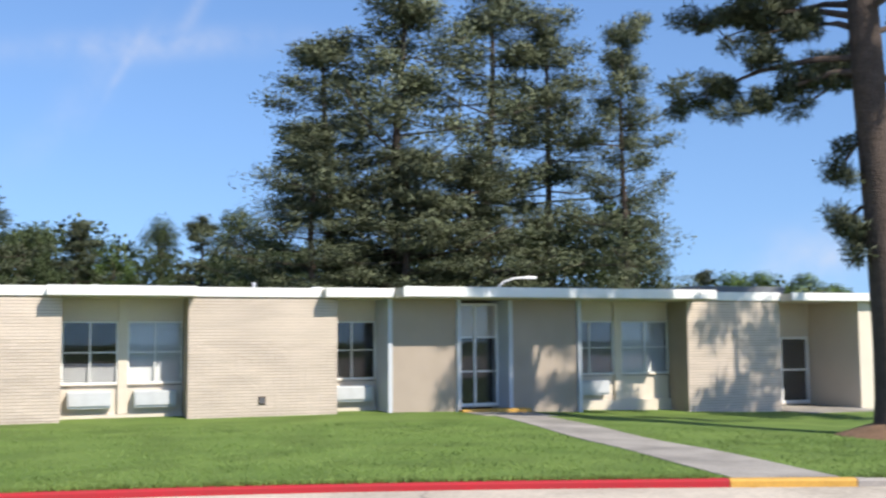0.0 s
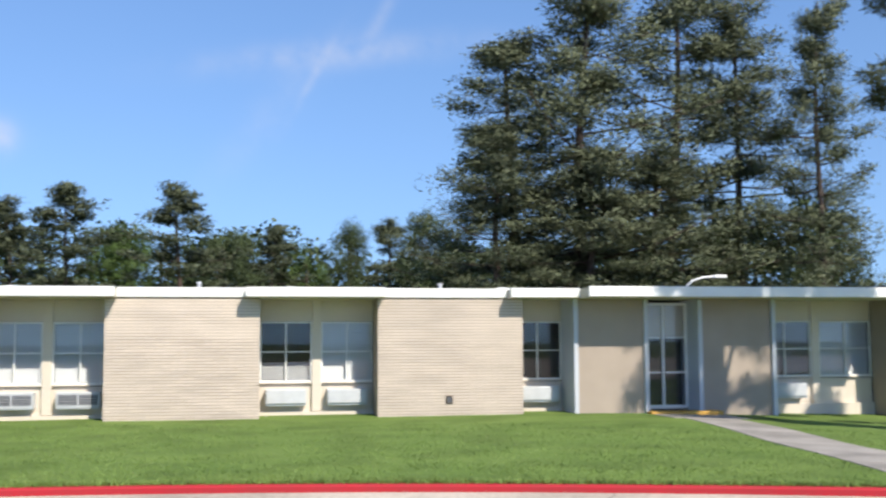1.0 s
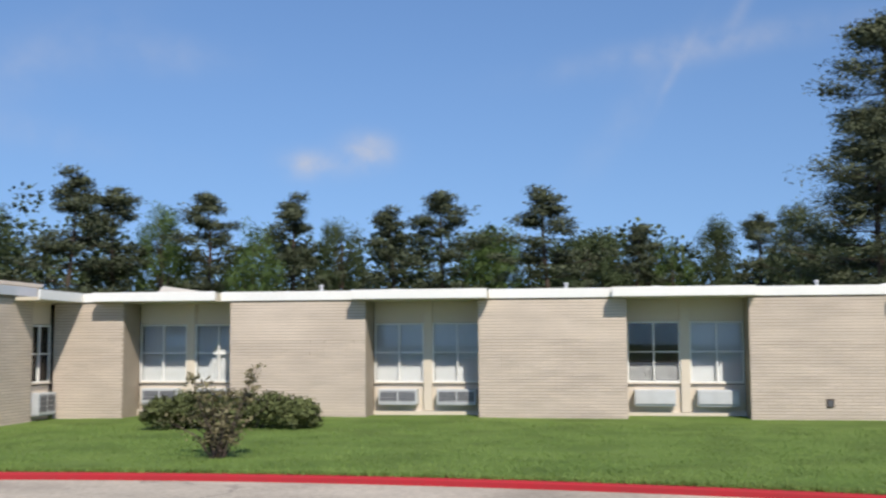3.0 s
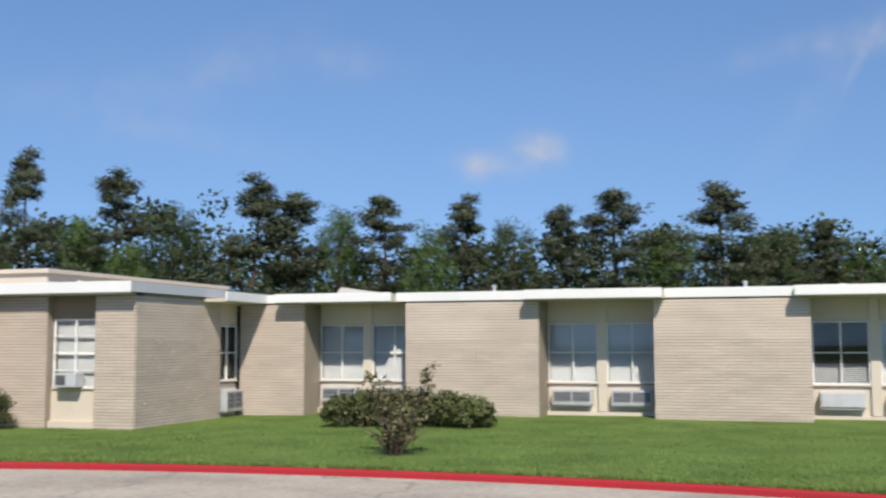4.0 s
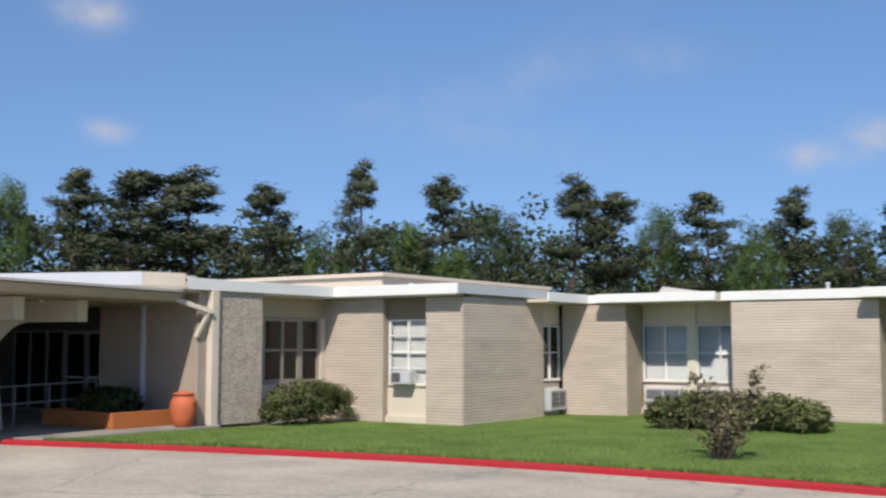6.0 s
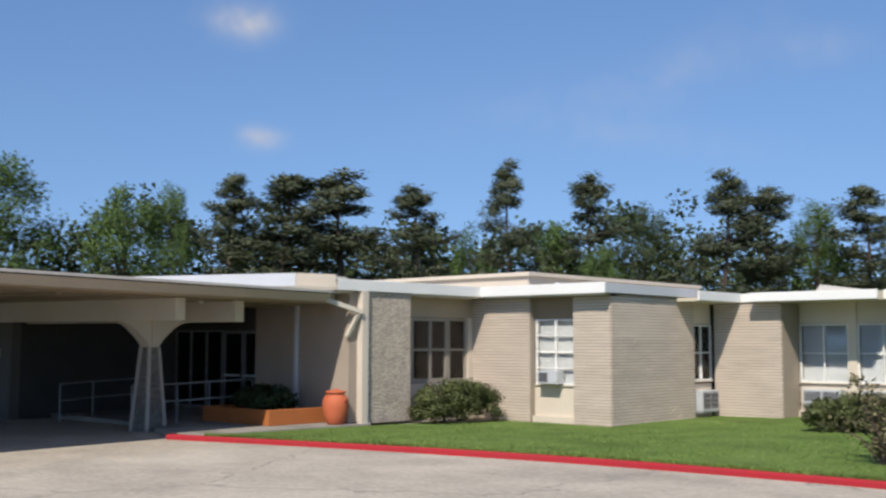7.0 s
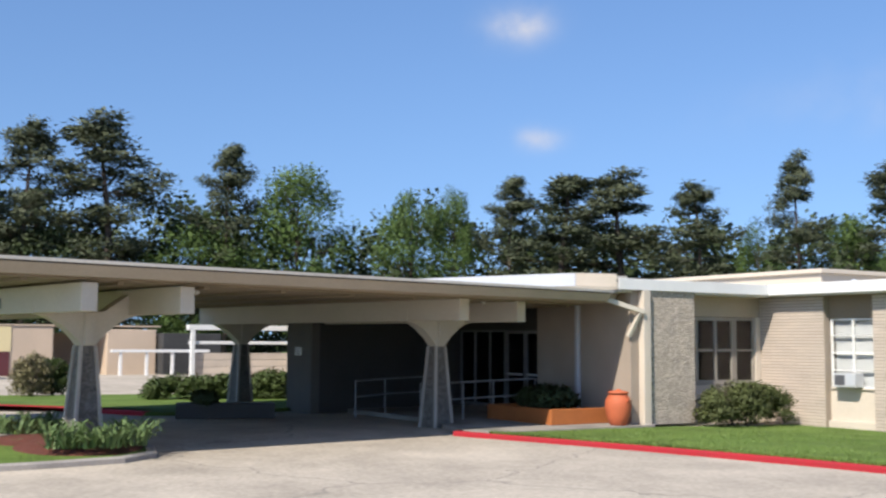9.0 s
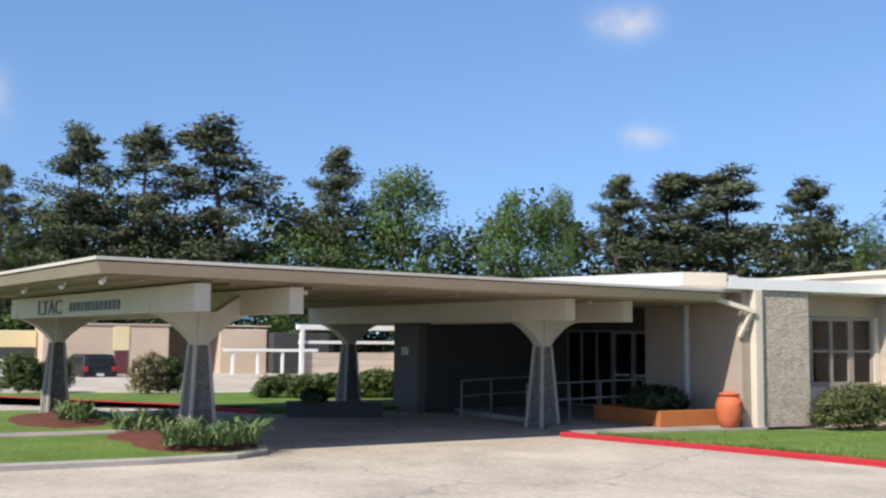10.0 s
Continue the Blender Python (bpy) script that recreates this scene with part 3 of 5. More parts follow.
# ---- trees ----
def leaf_mesh(name, rnd, clumps, count, ln, wd, mat, flat=0.7):
    """A mesh of many small leaf blades on the clumps; each clump is shaded as one soft mass."""
    gen = np.random.default_rng(rnd.randrange(10**6))
    mid = np.repeat(np.array([tuple(q) for q, r in clumps]), count, axis=0)
    rad = np.repeat(np.array([r for q, r in clumps]), count)
    k = len(mid)

    def unit(v):
        return v / (np.linalg.norm(v, axis=1, keepdims=True) + 1e-9)

    d = unit(gen.normal(size=(k, 3)))
    c = mid + d * (rad * gen.uniform(0.3, 1.06, k))[:, None] * np.array((1, 1, flat))
    u = unit(d * 0.45 + gen.uniform((-1, -1, -0.7), (1, 1, 0.9), (k, 3)))
    w = unit(np.cross(u, gen.uniform(-1, 1, (k, 3))))
    w = np.where((np.cross(u, w) * d).sum(axis=1, keepdims=True) < 0, -w, w)
    a, b = (ln * gen.uniform(0.6, 1.3, k))[:, None], (wd * gen.uniform(0.6, 1.3, k))[:, None]
    verts = np.stack((c, c + u * a * 0.5 - w * b, c + u * a, c + u * a * 0.5 + w * b), axis=1).reshape(-1, 3)
    me = bpy.data.meshes.new(name)
    me.vertices.add(4 * k)
    me.vertices.foreach_set("co", verts.ravel().astype(np.float32))
    me.loops.add(4 * k)
    me.loops.foreach_set("vertex_index", np.arange(4 * k, dtype=np.int32))
    me.polygons.add(k)
    me.polygons.foreach_set("loop_start", np.arange(0, 4 * k, 4, dtype=np.int32))
    me.polygons.foreach_set("use_smooth", np.ones(k, dtype=bool))
    me.update(calc_edges=True)
    soft = unit(d + gen.normal(size=(k, 3)) * 0.28 + np.array((0, 0, 0.15)))
    me.normals_split_custom_set_from_vertices(np.repeat(soft, 4, axis=0).tolist())
    me.materials.append(mat)
    return me


def pine_parts(seed, h=15.0, r=2.6, low=0.30, tiers=10, arms=4, per=4, size=0.62, count=75, girth=0.2, blade=0.25, near=0.42):
    """A pine: trunk, limbs in uneven whorls, and flat pads of needles on their outer halves with gaps between."""
    rnd = random.Random(seed)
    bm = bmesh.new()
    lx, ly = rnd.uniform(-0.03, 0.03), rnd.uniform(-0.03, 0.03)

    def axis(z):
        return Vector((lx * z + 0.12 * math.sin(z * 0.5 + seed), ly * z + 0.1 * math.sin(z * 0.4 + 2 * seed), z))

    tube(bm, [axis(h * i / 12) for i in range(13)], [girth * (1 - 0.82 * i / 12) for i in range(13)], 9)
    clumps = []
    for i in range(tiers):
        f = i / (tiers - 1)
        wide = rnd.uniform(0.6, 1.15)
        for k in range(arms):
            z = h * (low + (0.95 - low) * f) + rnd.uniform(-0.5, 0.5) * h / tiers
            reach = r * (0.6 + 0.4 * math.sin(math.pi * min(1, f * 1.05 + 0.1))) * (1 - 0.5 * f**3) * wide * rnd.uniform(0.45, 1.3)
            a = i * 1.1 + k * 2 * math.pi / arms + rnd.uniform(-0.5, 0.5)
            p0 = axis(z)
            out = Vector((math.cos(a), math.sin(a), 0))
            side = Vector((-out.y, out.x, 0))
            tip = p0 + out * reach + Vector((0, 0, rnd.uniform(-0.05, 0.3) * reach))
            mid = p0.lerp(tip, 0.55) - Vector((0, 0, 0.07 * reach))
            tube(bm, [p0, mid, tip], [0.3 * girth * (1 - 0.6 * f), 0.18 * girth * (1 - 0.6 * f), 0.02], 5)
            for n in range(per):
                t = near + (1.02 - near) * (n + rnd.uniform(0.1, 0.9)) / per
                q = (p0.lerp(mid, t * 2) if t < 0.5 else mid.lerp(tip, t * 2 - 1)) + side * rnd.uniform(-0.3, 0.3) * reach * t + Vector((0, 0, rnd.uniform(0.0, 0.3)))
                clumps.append((q, size * rnd.uniform(0.5, 1.4)))
    for k in range(6):
        clumps.append((axis(h * rnd.uniform(0.93, 1.0)) + Vector((rnd.uniform(-0.6, 0.6), rnd.uniform(-0.6, 0.6), -0.2)), size * rnd.uniform(0.6, 1.0)))
    for f in bm.faces:
        f.smooth = True
    return bm, clumps, rnd, count, blade


def broad_parts(seed, h=10.0, r=3.2, n=64, size=1.08):
    """A broadleaf tree: forked trunk and an uneven crown of leaf clumps."""
    rnd = random.Random(seed + 70)
    bm = bmesh.new()
    tube(bm, [(0, 0, h * z / 6) for z in range(6)], [0.22, 0.18, 0.15, 0.11, 0.07, 0.03], 8)
    clumps = []
    for i in range(n):
        f = rnd.uniform(0.1, 1.0)
        ring = r * math.sin(math.pi * min(1.0, 0.14 + 0.8 * f)) ** 0.7
        a = rnd.uniform(0, 2 * math.pi)
        d = ring * math.sqrt(rnd.uniform(0.1, 1.0)) * (1 + 0.18 * math.sin(3 * a + seed))
        q = Vector((math.cos(a) * d, math.sin(a) * d, h * (0.12 + 0.82 * f)))
        clumps.append((q, size * rnd.uniform(0.6, 1.2)))
        if i % 3 == 0:
            tube(bm, [(0, 0, max(1.0, q.z - 2.5)), (q.x * 0.55, q.y * 0.55, q.z - 0.8), q], [0.07, 0.05, 0.015], 4)
    for f in bm.faces:
        f.smooth = True
    return bm, clumps, rnd


TREES = {}


def tree_meshes(kind, seed):
    if (kind, seed) not in TREES:
        if kind == "pine":
            bm, clumps, rnd, count, blade = pine_parts(seed, low=(0.34, 0.46, 0.3, 0.52, 0.4)[seed % 5], tiers=(10, 8, 10, 7, 9)[seed % 5], r=(2.7, 2.4, 2.9, 2.5, 2.6)[seed % 5])
            crown = leaf_mesh("crown", rnd, clumps, count, blade, 0.05, PINE, 0.6)
        elif kind == "bigpine":
            bm, clumps, rnd, count, blade = pine_parts(seed + 11, h=22.0, r=5.0, low=0.13, tiers=16, arms=4, per=6, size=0.92, count=104, girth=0.3, blade=0.23, near=0.4)
            crown = leaf_mesh("crown", rnd, clumps, count, blade, 0.04, BIGPINE, 0.62)
        else:
            bm, clumps, rnd = broad_parts(seed + (30 if kind == "oak" else 0))
            crown = leaf_mesh("crown", rnd, clumps, 250, 0.14, 0.06, BROAD if kind == "broad" else DARKLEAF, 0.8)
        trunk = bpy.data.meshes.new("trunk")
        bm.to_mesh(trunk)
        bm.free()
        trunk.materials.append(BARK)
        TREES[kind, seed] = (trunk, crown)
    return TREES[kind, seed]


def plant(kind, x, y, h, r, seed):
    """A tree at (x, y), h high, whose crown reaches about r to each side."""
    trunk, crown = tree_meshes(kind, seed)
    name, label = {"pine": ("pine_tree", "tall dark green pine with a bare lower trunk"), "bigpine": ("pine_tree", "very tall spreading dark green pine behind the building"), "broad": ("broadleaf_tree", "light green broadleaf tree behind the building"), "oak": ("broadleaf_tree", "dense dark green tree behind the building")}[kind]
    ob = thing(name, label, "tree", (x, y, -0.6), "trees behind the building")
    w, t = {"pine": (2.2, 15.0), "bigpine": (5.0, 22.0), "broad": (3.2, 10.0), "oak": (3.2, 10.0)}[kind]
    ob.scale = (r / w, r / w, h / t)
    ob.rotation_euler.z = (x * 7.3 + y * 3.1) % 6.28
    for part_name, me in (("trunk", trunk), ("crown", crown)):
        c = new(part_name, me)
        c.parent = ob


def woodland():
    """The edge of the far wood that closes the gaps between the trunks."""
    rnd = random.Random(5)
    clumps = []
    for i in range(3000):
        a = radians(rnd.uniform(-104, 40))
        d = rnd.uniform(88, 104)
        top = 10.4 - 3.0 * math.exp(-(((math.degrees(a) + 42.0) / 2.6) ** 2)) - 2.5 * math.exp(-(((math.degrees(a) + 62.6) / 1.6) ** 2)) + 2.4 * ease(-20, -34, math.degrees(a)) + 2.6 * noise.noise((a * 11, 0.3, 0.0)) + 1.8 * noise.noise((a * 45, 1.3, 0.0))
        top *= 0.5 if a > radians(31) else 1.0
        clumps.append((Vector((math.sin(a) * d, math.cos(a) * d, rnd.uniform(0.0, 1.0) ** 1.3 * top)), rnd.uniform(1.2, 2.0)))
    for i in range(800):
        a, d = radians(rnd.uniform(-104, 31)), rnd.uniform(100, 112)
        clumps.append((Vector((math.sin(a) * d, math.cos(a) * d, rnd.uniform(0.5, 8.0))), rnd.uniform(2.0, 3.0)))
    ob = new("far_wood", leaf_mesh("far_wood", rnd, clumps, 60, 0.42, 0.21, DARKLEAF, 0.8))
    tagged(ob, "dense dark edge of a far wood", "wood", kind="stuff")


woodland()


# ---- trees behind the building ----
plant("pine", -83.8, 5.8, 14.9, 1.7, 0)
plant("broad", -88.6, 8.7, 13.8, 3.5, 1)
plant("pine", -83.2, 11.2, 17.7, 3.3, 2)
plant("pine", -82.6, 15.4, 18.3, 3.6, 3)
plant("pine", -81.2, 21.4, 19.0, 5.0, 4)
plant("pine", -78.7, 29.4, 17.3, 2.8, 0)
plant("broad", -79.3, 27.6, 13.2, 4.4, 1)
plant("broad", -78.4, 35.4, 16.4, 5.1, 2)
plant("broad", -67.3, 39.5, 13.8, 3.3, 3)
plant("broad", -67.3, 43.2, 14.2, 1.9, 4)
plant("pine", -66.7, 47.7, 14.9, 2.6, 0)
plant("pine", -62.5, 50.0, 15.1, 4.6, 1)
plant("pine", -59.4, 53.6, 14.9, 4.6, 2)
plant("pine", -53.1, 54.4, 13.4, 2.7, 3)
plant("oak", -82.2, 17.5, 11.2, 5.0, 4)
plant("pine", -83.2, 11.4, 13.1, 3.3, 0)
plant("broad", -55.5, 63.0, 11.9, 2.2, 1)
plant("pine", -44.2, 54.3, 14.0, 2.0, 2)
plant("pine", -42.6, 60.5, 13.8, 2.3, 3)
plant("broad", -45.8, 60.7, 11.2, 2.6, 4)
plant("broad", -34.0, 49.4, 7.9, 1.6, 0)
plant("oak", -41.6, 66.0, 12.6, 2.5, 1)
plant("pine", -36.2, 66.8, 13.8, 2.9, 2)
plant("pine", -34.3, 70.1, 13.3, 2.7, 3)
plant("broad", -32.0, 73.3, 12.8, 2.1, 4)
plant("pine", -28.0, 72.8, 13.1, 2.7, 0)
plant("broad", -22.7, 66.2, 10.6, 1.8, 1)
plant("pine", -22.9, 76.7, 13.2, 2.5, 2)
plant("oak", -20.1, 79.5, 12.1, 2.4, 3)
plant("pine", -16.0, 78.4, 12.3, 2.5, 4)
plant("pine", -11.5, 73.1, 12.7, 2.8, 0)
plant("broad", -9.8, 83.4, 11.7, 2.2, 1)
plant("pine", -4.2, 73.9, 12.7, 3.1, 2)
plant("oak", -1.4, 84.0, 11.2, 2.7, 3)
plant("oak", -0.5, 86.0, 11.6, 2.7, 4)
plant("pine", 2.2, 88.0, 11.9, 2.3, 0)
plant("broad", 5.3, 89.8, 11.0, 2.4, 1)
plant("oak", 8.2, 83.6, 12.1, 2.2, 2)
plant("pine", 11.3, 83.2, 11.9, 2.2, 3)
plant("oak", 13.5, 78.8, 12.5, 2.5, 4)
plant("broad", -8.5, 83.6, 11.5, 2.7, 0)
plant("oak", 16.5, 78.3, 10.1, 3.0, 1)
plant("bigpine", 14.1, 54.2, 18.4, 6.2, 2)
plant("bigpine", 16.4, 51.5, 21.8, 6.6, 3)
plant("bigpine", 23.1, 55.4, 23.9, 6.3, 4)
plant("bigpine", 27.4, 55.6, 21.7, 5.2, 0)
plant("bigpine", 29.1, 50.2, 20.0, 3.9, 1)
plant("oak", 33.6, 56.8, 9.3, 2.4, 2)
plant("bigpine", 12.3, 50.5, 12.4, 5.0, 3)
plant("bigpine", 16.0, 49.5, 11.9, 5.0, 4)
plant("bigpine", 20.2, 50.1, 12.0, 5.2, 0)
plant("oak", 28.5, 57.3, 9.9, 3.0, 1)
plant("broad", 53.3, 72.5, 7.9, 4.3, 2)
plant("broad", 60.3, 73.4, 8.0, 4.0, 3)
plant("pine", 53.6, 78.4, 8.1, 2.0, 4)


# the great pine beside the walk
def great_pine():
    rnd = random.Random(3)
    ob = thing("pine_tree", "large pine with thick rough trunk standing on the lawn", "tree", (17.23, 18.35, -0.30))
    bm = bmesh.new()
    tube(bm, [(0.06 * math.sin(z * 0.5) - 0.022 * z, 0.02 * z, z) for z in (0, 0.25, 0.8, 2, 4, 6, 8, 10, 13, 16, 19, 22)], [0.58, 0.47, 0.41, 0.38, 0.37, 0.36, 0.35, 0.32, 0.24, 0.18, 0.11, 0.03], 20)
    for f in bm.faces:
        f.smooth = True
    clumps = []
    limbs = [(8.4, 138, 4.5, -0.8), (8.1, 141, 3.0, -1.0), (9.3, 130, 4.0, 0.4), (9.7, 150, 3.4, 0.5), (9.0, 146, 2.2, 0.1), (8.0, 128, 1.5, -0.6), (6.6, 140, 0.8, -0.8), (5.0, 137, 0.85, -0.4), (4.3, 150, 0.7, -0.5), (9.6, 100, 4.2, 0.3), (8.9, 20, 4.2, 0.5), (7.8, -30, 4.0, 0.2), (9.4, -70, 4.2, 0.6), (8.4, 60, 3.8, 0.4)]
    for i in range(20):
        limbs.append((10 + 11.5 * i / 19, i * 137.5, rnd.uniform(1.8, 3.4) * (1 - 0.6 * (i / 19) ** 2), rnd.uniform(-0.2, 1.2)))
    for z, a, reach, rise in limbs:
        a = radians(a)
        p0 = Vector((0.06 * math.sin(z * 0.5) - 0.022 * z, 0.02 * z, z))
        out = Vector((math.cos(a), math.sin(a), 0))
        side = Vector((-out.y, out.x, 0))
        tip = p0 + out * reach + Vector((0, 0, rise))
        mid = p0.lerp(tip, 0.5) + side * rnd.uniform(-0.3, 0.3) + Vector((0, 0, 0.25))
        tube(bm, [p0, p0.lerp(mid, 0.5) + Vector((0, 0, 0.1)), mid, tip], [0.09, 0.07, 0.05, 0.015], 7)
        for k in range(int(2 + reach * 2.2)):
            t = rnd.uniform(0.4, 1.03)
            base = p0.lerp(mid, t * 2) if t < 0.5 else mid.lerp(tip, t * 2 - 1)
            q = base + side * rnd.uniform(-0.35, 0.35) * min(2.0, reach) * t + Vector((0, 0, rnd.uniform(-0.25, 0.4)))
            tube(bm, [base, base.lerp(q, 0.6) + Vector((0, 0, 0.03)), q], [0.022, 0.016, 0.006], 4)
            for n in range(3):
                clumps.append((q + Vector((rnd.uniform(-0.28, 0.28), rnd.uniform(-0.28, 0.28), rnd.uniform(-0.1, 0.14))), rnd.uniform(0.16, 0.3)))
    part("trunk", bm, BARK, ob, "thick furrowed brown trunk")
    c = new("crown", leaf_mesh("crown", rnd, clumps, 170, 0.19, 0.014, PINE, 0.75))
    c.parent = ob
    m = thing("mulch_mound", "mound of brown pine straw round the trunk", "mulch", (17.23, 18.35, -0.34))
    bm = bmesh.new()
    rings = []
    for r, z in ((1.75, -0.05), (1.5, 0.06), (1.0, 0.22), (0.6, 0.36), (0.3, 0.42)):
        rings.append([bm.verts.new((r * math.cos(k * 0.2618) * (1 + 0.12 * noise.noise((r, k, 0))), r * math.sin(k * 0.2618), z)) for k in range(24)])
    for r0, r1 in zip(rings, rings[1:]):
        for k in range(24):
            bm.faces.new((r0[k], r0[(k + 1) % 24], r1[(k + 1) % 24], r1[k])).smooth = True
    bm.faces.new(rings[-1])
    part("straw", bm, STRAW, m)


STRAW = material("pine_straw", (0.20, 0.12, 0.07), 0.95, 0.5, 5, 40, 0.9, dist=0.03)
great_pine()
plant("pine", 25.0, 16.6, 18.5, 2.1, 3)


# ---- the walk to the side entrance ----
def walk_strip(name, left, right, label, mat=None, lift=0.012):
    bm = bmesh.new()
    n = 14
    rows = []
    for i in range(n + 1):
        s = i / n
        a, b = Vector(left[0]).lerp(Vector(left[1]), s), Vector(right[0]).lerp(Vector(right[1]), s)
        rows.append([(p.x, p.y, lawn_z(p.x, p.y) + lift) for p in (a, b)])
    for i in range(n):
        g = 0.008
        top = [rows[i][0], rows[i][1], rows[i + 1][1], rows[i + 1][0]]
        d = (Vector(rows[i + 1][0]) - Vector(rows[i][0])).normalized() * g
        top = [Vector(top[0]) + d, Vector(top[1]) + d, Vector(top[2]) - d, Vector(top[3]) - d]
        lo = [bm.verts.new(v - Vector((0, 0, 0.15))) for v in top]
        hi = [bm.verts.new(v) for v in top]
        bm.faces.new(hi)
        for k in range(4):
            bm.faces.new((lo[k], lo[(k + 1) % 4], hi[(k + 1) % 4], hi[k]))
    bmesh.ops.recalc_face_normals(bm, faces=bm.faces[:])
    tagged(part(name, bm, mat or WALKWAY), label, "walk", kind="structure")


walk_strip("pavement_1", ((8.86, 12.5), (10.95, 25.6)), ((10.26, 12.0), (12.35, 25.6)), "pale concrete walk across the lawn")
walk_strip("pavement_2", ((10.7, 25.6), (10.7, 28.2)), ((12.8, 25.6), (12.8, 28.2)), "concrete landing at the side entrance")
walk_strip("pavement_3", ((21.4, 26.2), (21.4, 29.6)), ((24.2, 26.2), (24.2, 29.6)), "concrete porch floor", lift=0.03)
step = thing("door_step", "yellow painted concrete step edge at the glass door", "step", (11.7, 27.2, -0.1))
part("step_edge", box(-1.02, -0.05, -0.12, 0.4, -0.1, 0.12, 0.015), YELLOW, step)
part("step_edge", box(-0.03, 1.02, -0.12, 0.4, -0.1, 0.12, 0.015), YELLOW, step)
vent = thing("wall_vent", "small dark wall vent with a brown frame", "vent", (5.3, FRONT, 0.30))
part("frame", box(-0.09, 0.09, -0.03, 0.02, 0, 0.2, 0.006), BARK, vent)
part("cover", box(-0.06, 0.06, -0.04, -0.031, 0.03, 0.17, 0.003), GRILLE, vent)


# roof clutter
def roof_pipe(x, y, h, z=3.27):
    ob = thing("roof_vent", "short pale metal vent pipe on the roof", "vent", (x, y, z), "vent pipes on the roof")
    bm = bmesh.new()
    tube(bm, [(0, 0, -0.02), (0, 0, h)], [0.05, 0.05], 10)
    part("pipe", bm, GREYTRIM, ob)
    bm = bmesh.new()
    tube(bm, [(0, 0, h + 0.001), (0, 0, h + 0.04)], [0.075, 0.06], 10)
    part("cap", bm, GREYTRIM, ob)


for x, y, h in ((-8.21, 30, 0.28), (-1.18, 30, 0.26), (5.53, 30, 0.25)):
    roof_pipe(x, y, h)
roof_pipe(-17.6, 23.5, 0.16, 3.36)
for x in (-6.1, 1.3, 7.4):
    ob = thing("roof_hatch", "low pale dome on the roof", "hatch", (x, 30.2, 3.27), "low domes on the roof")
    part("dome", lathe([(0.32, -0.01), (0.32, 0.08), (0.26, 0.15), (0.1, 0.19), (0.01, 0.2)], 20), WHITE, ob)


hump = thing("roof_ridge", "low sloping pale roof cricket", "roof", (0, 0, 0))
bm = bmesh.new()
vs = [bm.verts.new(p) for p in ((-13.1, 29.5, 3.26), (-10.6, 29.5, 3.26), (-10.6, 31, 3.26), (-13.1, 31, 3.26), (-13.05, 30, 3.62), (-13.05, 30.5, 3.62))]
for f in ((0, 1, 4), (1, 2, 5, 4), (2, 3, 5), (3, 0, 4, 5), (3, 2, 1, 0)):
    bm.faces.new([vs[i] for i in f])
part("cricket", bm, ROOFING, hump)
# grey metal made darker, so the curb reads as shadowed
SHADEDMETAL = material("shaded_roof_metal", (0.13, 0.14, 0.15), 0.6, 0.2, 1, 20, 0.1)
box2 = thing("roof_curb", "grey raised roof curb over the brick panel, darkened for shadow", "roof", (0, 0, 0))
part("curb", box(18.6, 21.75, 27.65, 31, 3.26, 3.50, 0.02), SHADEDMETAL, box2)
lamp = thing("roof_lamp", "white curved lamp arm standing on the roof", "lamp", (12.45, 28.9, 3.27))
bm = bmesh.new()
tube(bm, [(0, 0, -0.02), (0.02, 0, 0.12), (0.25, 0, 0.34), (0.6, 0, 0.45), (0.95, 0, 0.47)], [0.035, 0.035, 0.03, 0.03, 0.03], 8)
part("arm", bm, WHITE, lamp)
part("head", box(0.9, 1.3, -0.09, 0.09, 0.43, 0.52, 0.03), WHITE, lamp, "white lamp head")
wac = thing("window_air_conditioner", "white window air conditioner with dark intake", "air conditioner", (-16.9, 22.36, 0.86))
part("case", box(-0.31, 0.31, -0.28, 0.06, 0, 0.34, 0.015), ACMETAL, wac)
part("intake", box(-0.27, 0.02, -0.287, -0.281, 0.05, 0.29, 0.002), GRILLE, wac, "dark square intake")
part("louvre_panel", box(0.08, 0.26, -0.287, -0.281, 0.05, 0.29, 0.002), GREYTRIM, wac)
ac_unit(26.45, 27.35, -15.20, 0.05, 0.62, True, axis="y", side=1)


# ---- shrubs ----
def shrub(name, label, x, y, z, lx, ly, h, mat, seed, count=70, leaf=0.09, turn=0.0, stems=9, size=0.24):
    rnd = random.Random(seed)
    ob = thing(name, label, "shrub", (x, y, z))
    ob.rotation_euler.z = turn
    clumps = []
    n = int(135 * max(1, lx * ly * 0.9))
    for i in range(n):
        u, v = rnd.uniform(-1, 1), rnd.uniform(-1, 1)
        f = max(0.0, 1 - 0.35 * abs(u) ** 4 - 0.25 * abs(v) ** 4)
        clumps.append((Vector((u * (lx - size), v * (ly - size), max(size * 0.5, (h - size) * f * rnd.uniform(0.05, 1) ** 0.7))), size * rnd.uniform(0.7, 1.2)))
    bm = bmesh.new()
    for i in range(stems):
        u = rnd.uniform(-0.7, 0.7) * lx
        tube(bm, [(u * 0.6, 0, -0.05), (u, rnd.uniform(-0.4, 0.4) * ly, h * 0.5), (u * 1.1, rnd.uniform(-0.6, 0.6) * ly, h * 0.85)], [0.025, 0.018, 0.006], 5)
    tagged(part("stem", bm, BARK, ob), kind="stuff")
    c = new("foliage", leaf_mesh("foliage", rnd, clumps, count, leaf, leaf * 0.3, mat))
    c.parent = ob
    return ob


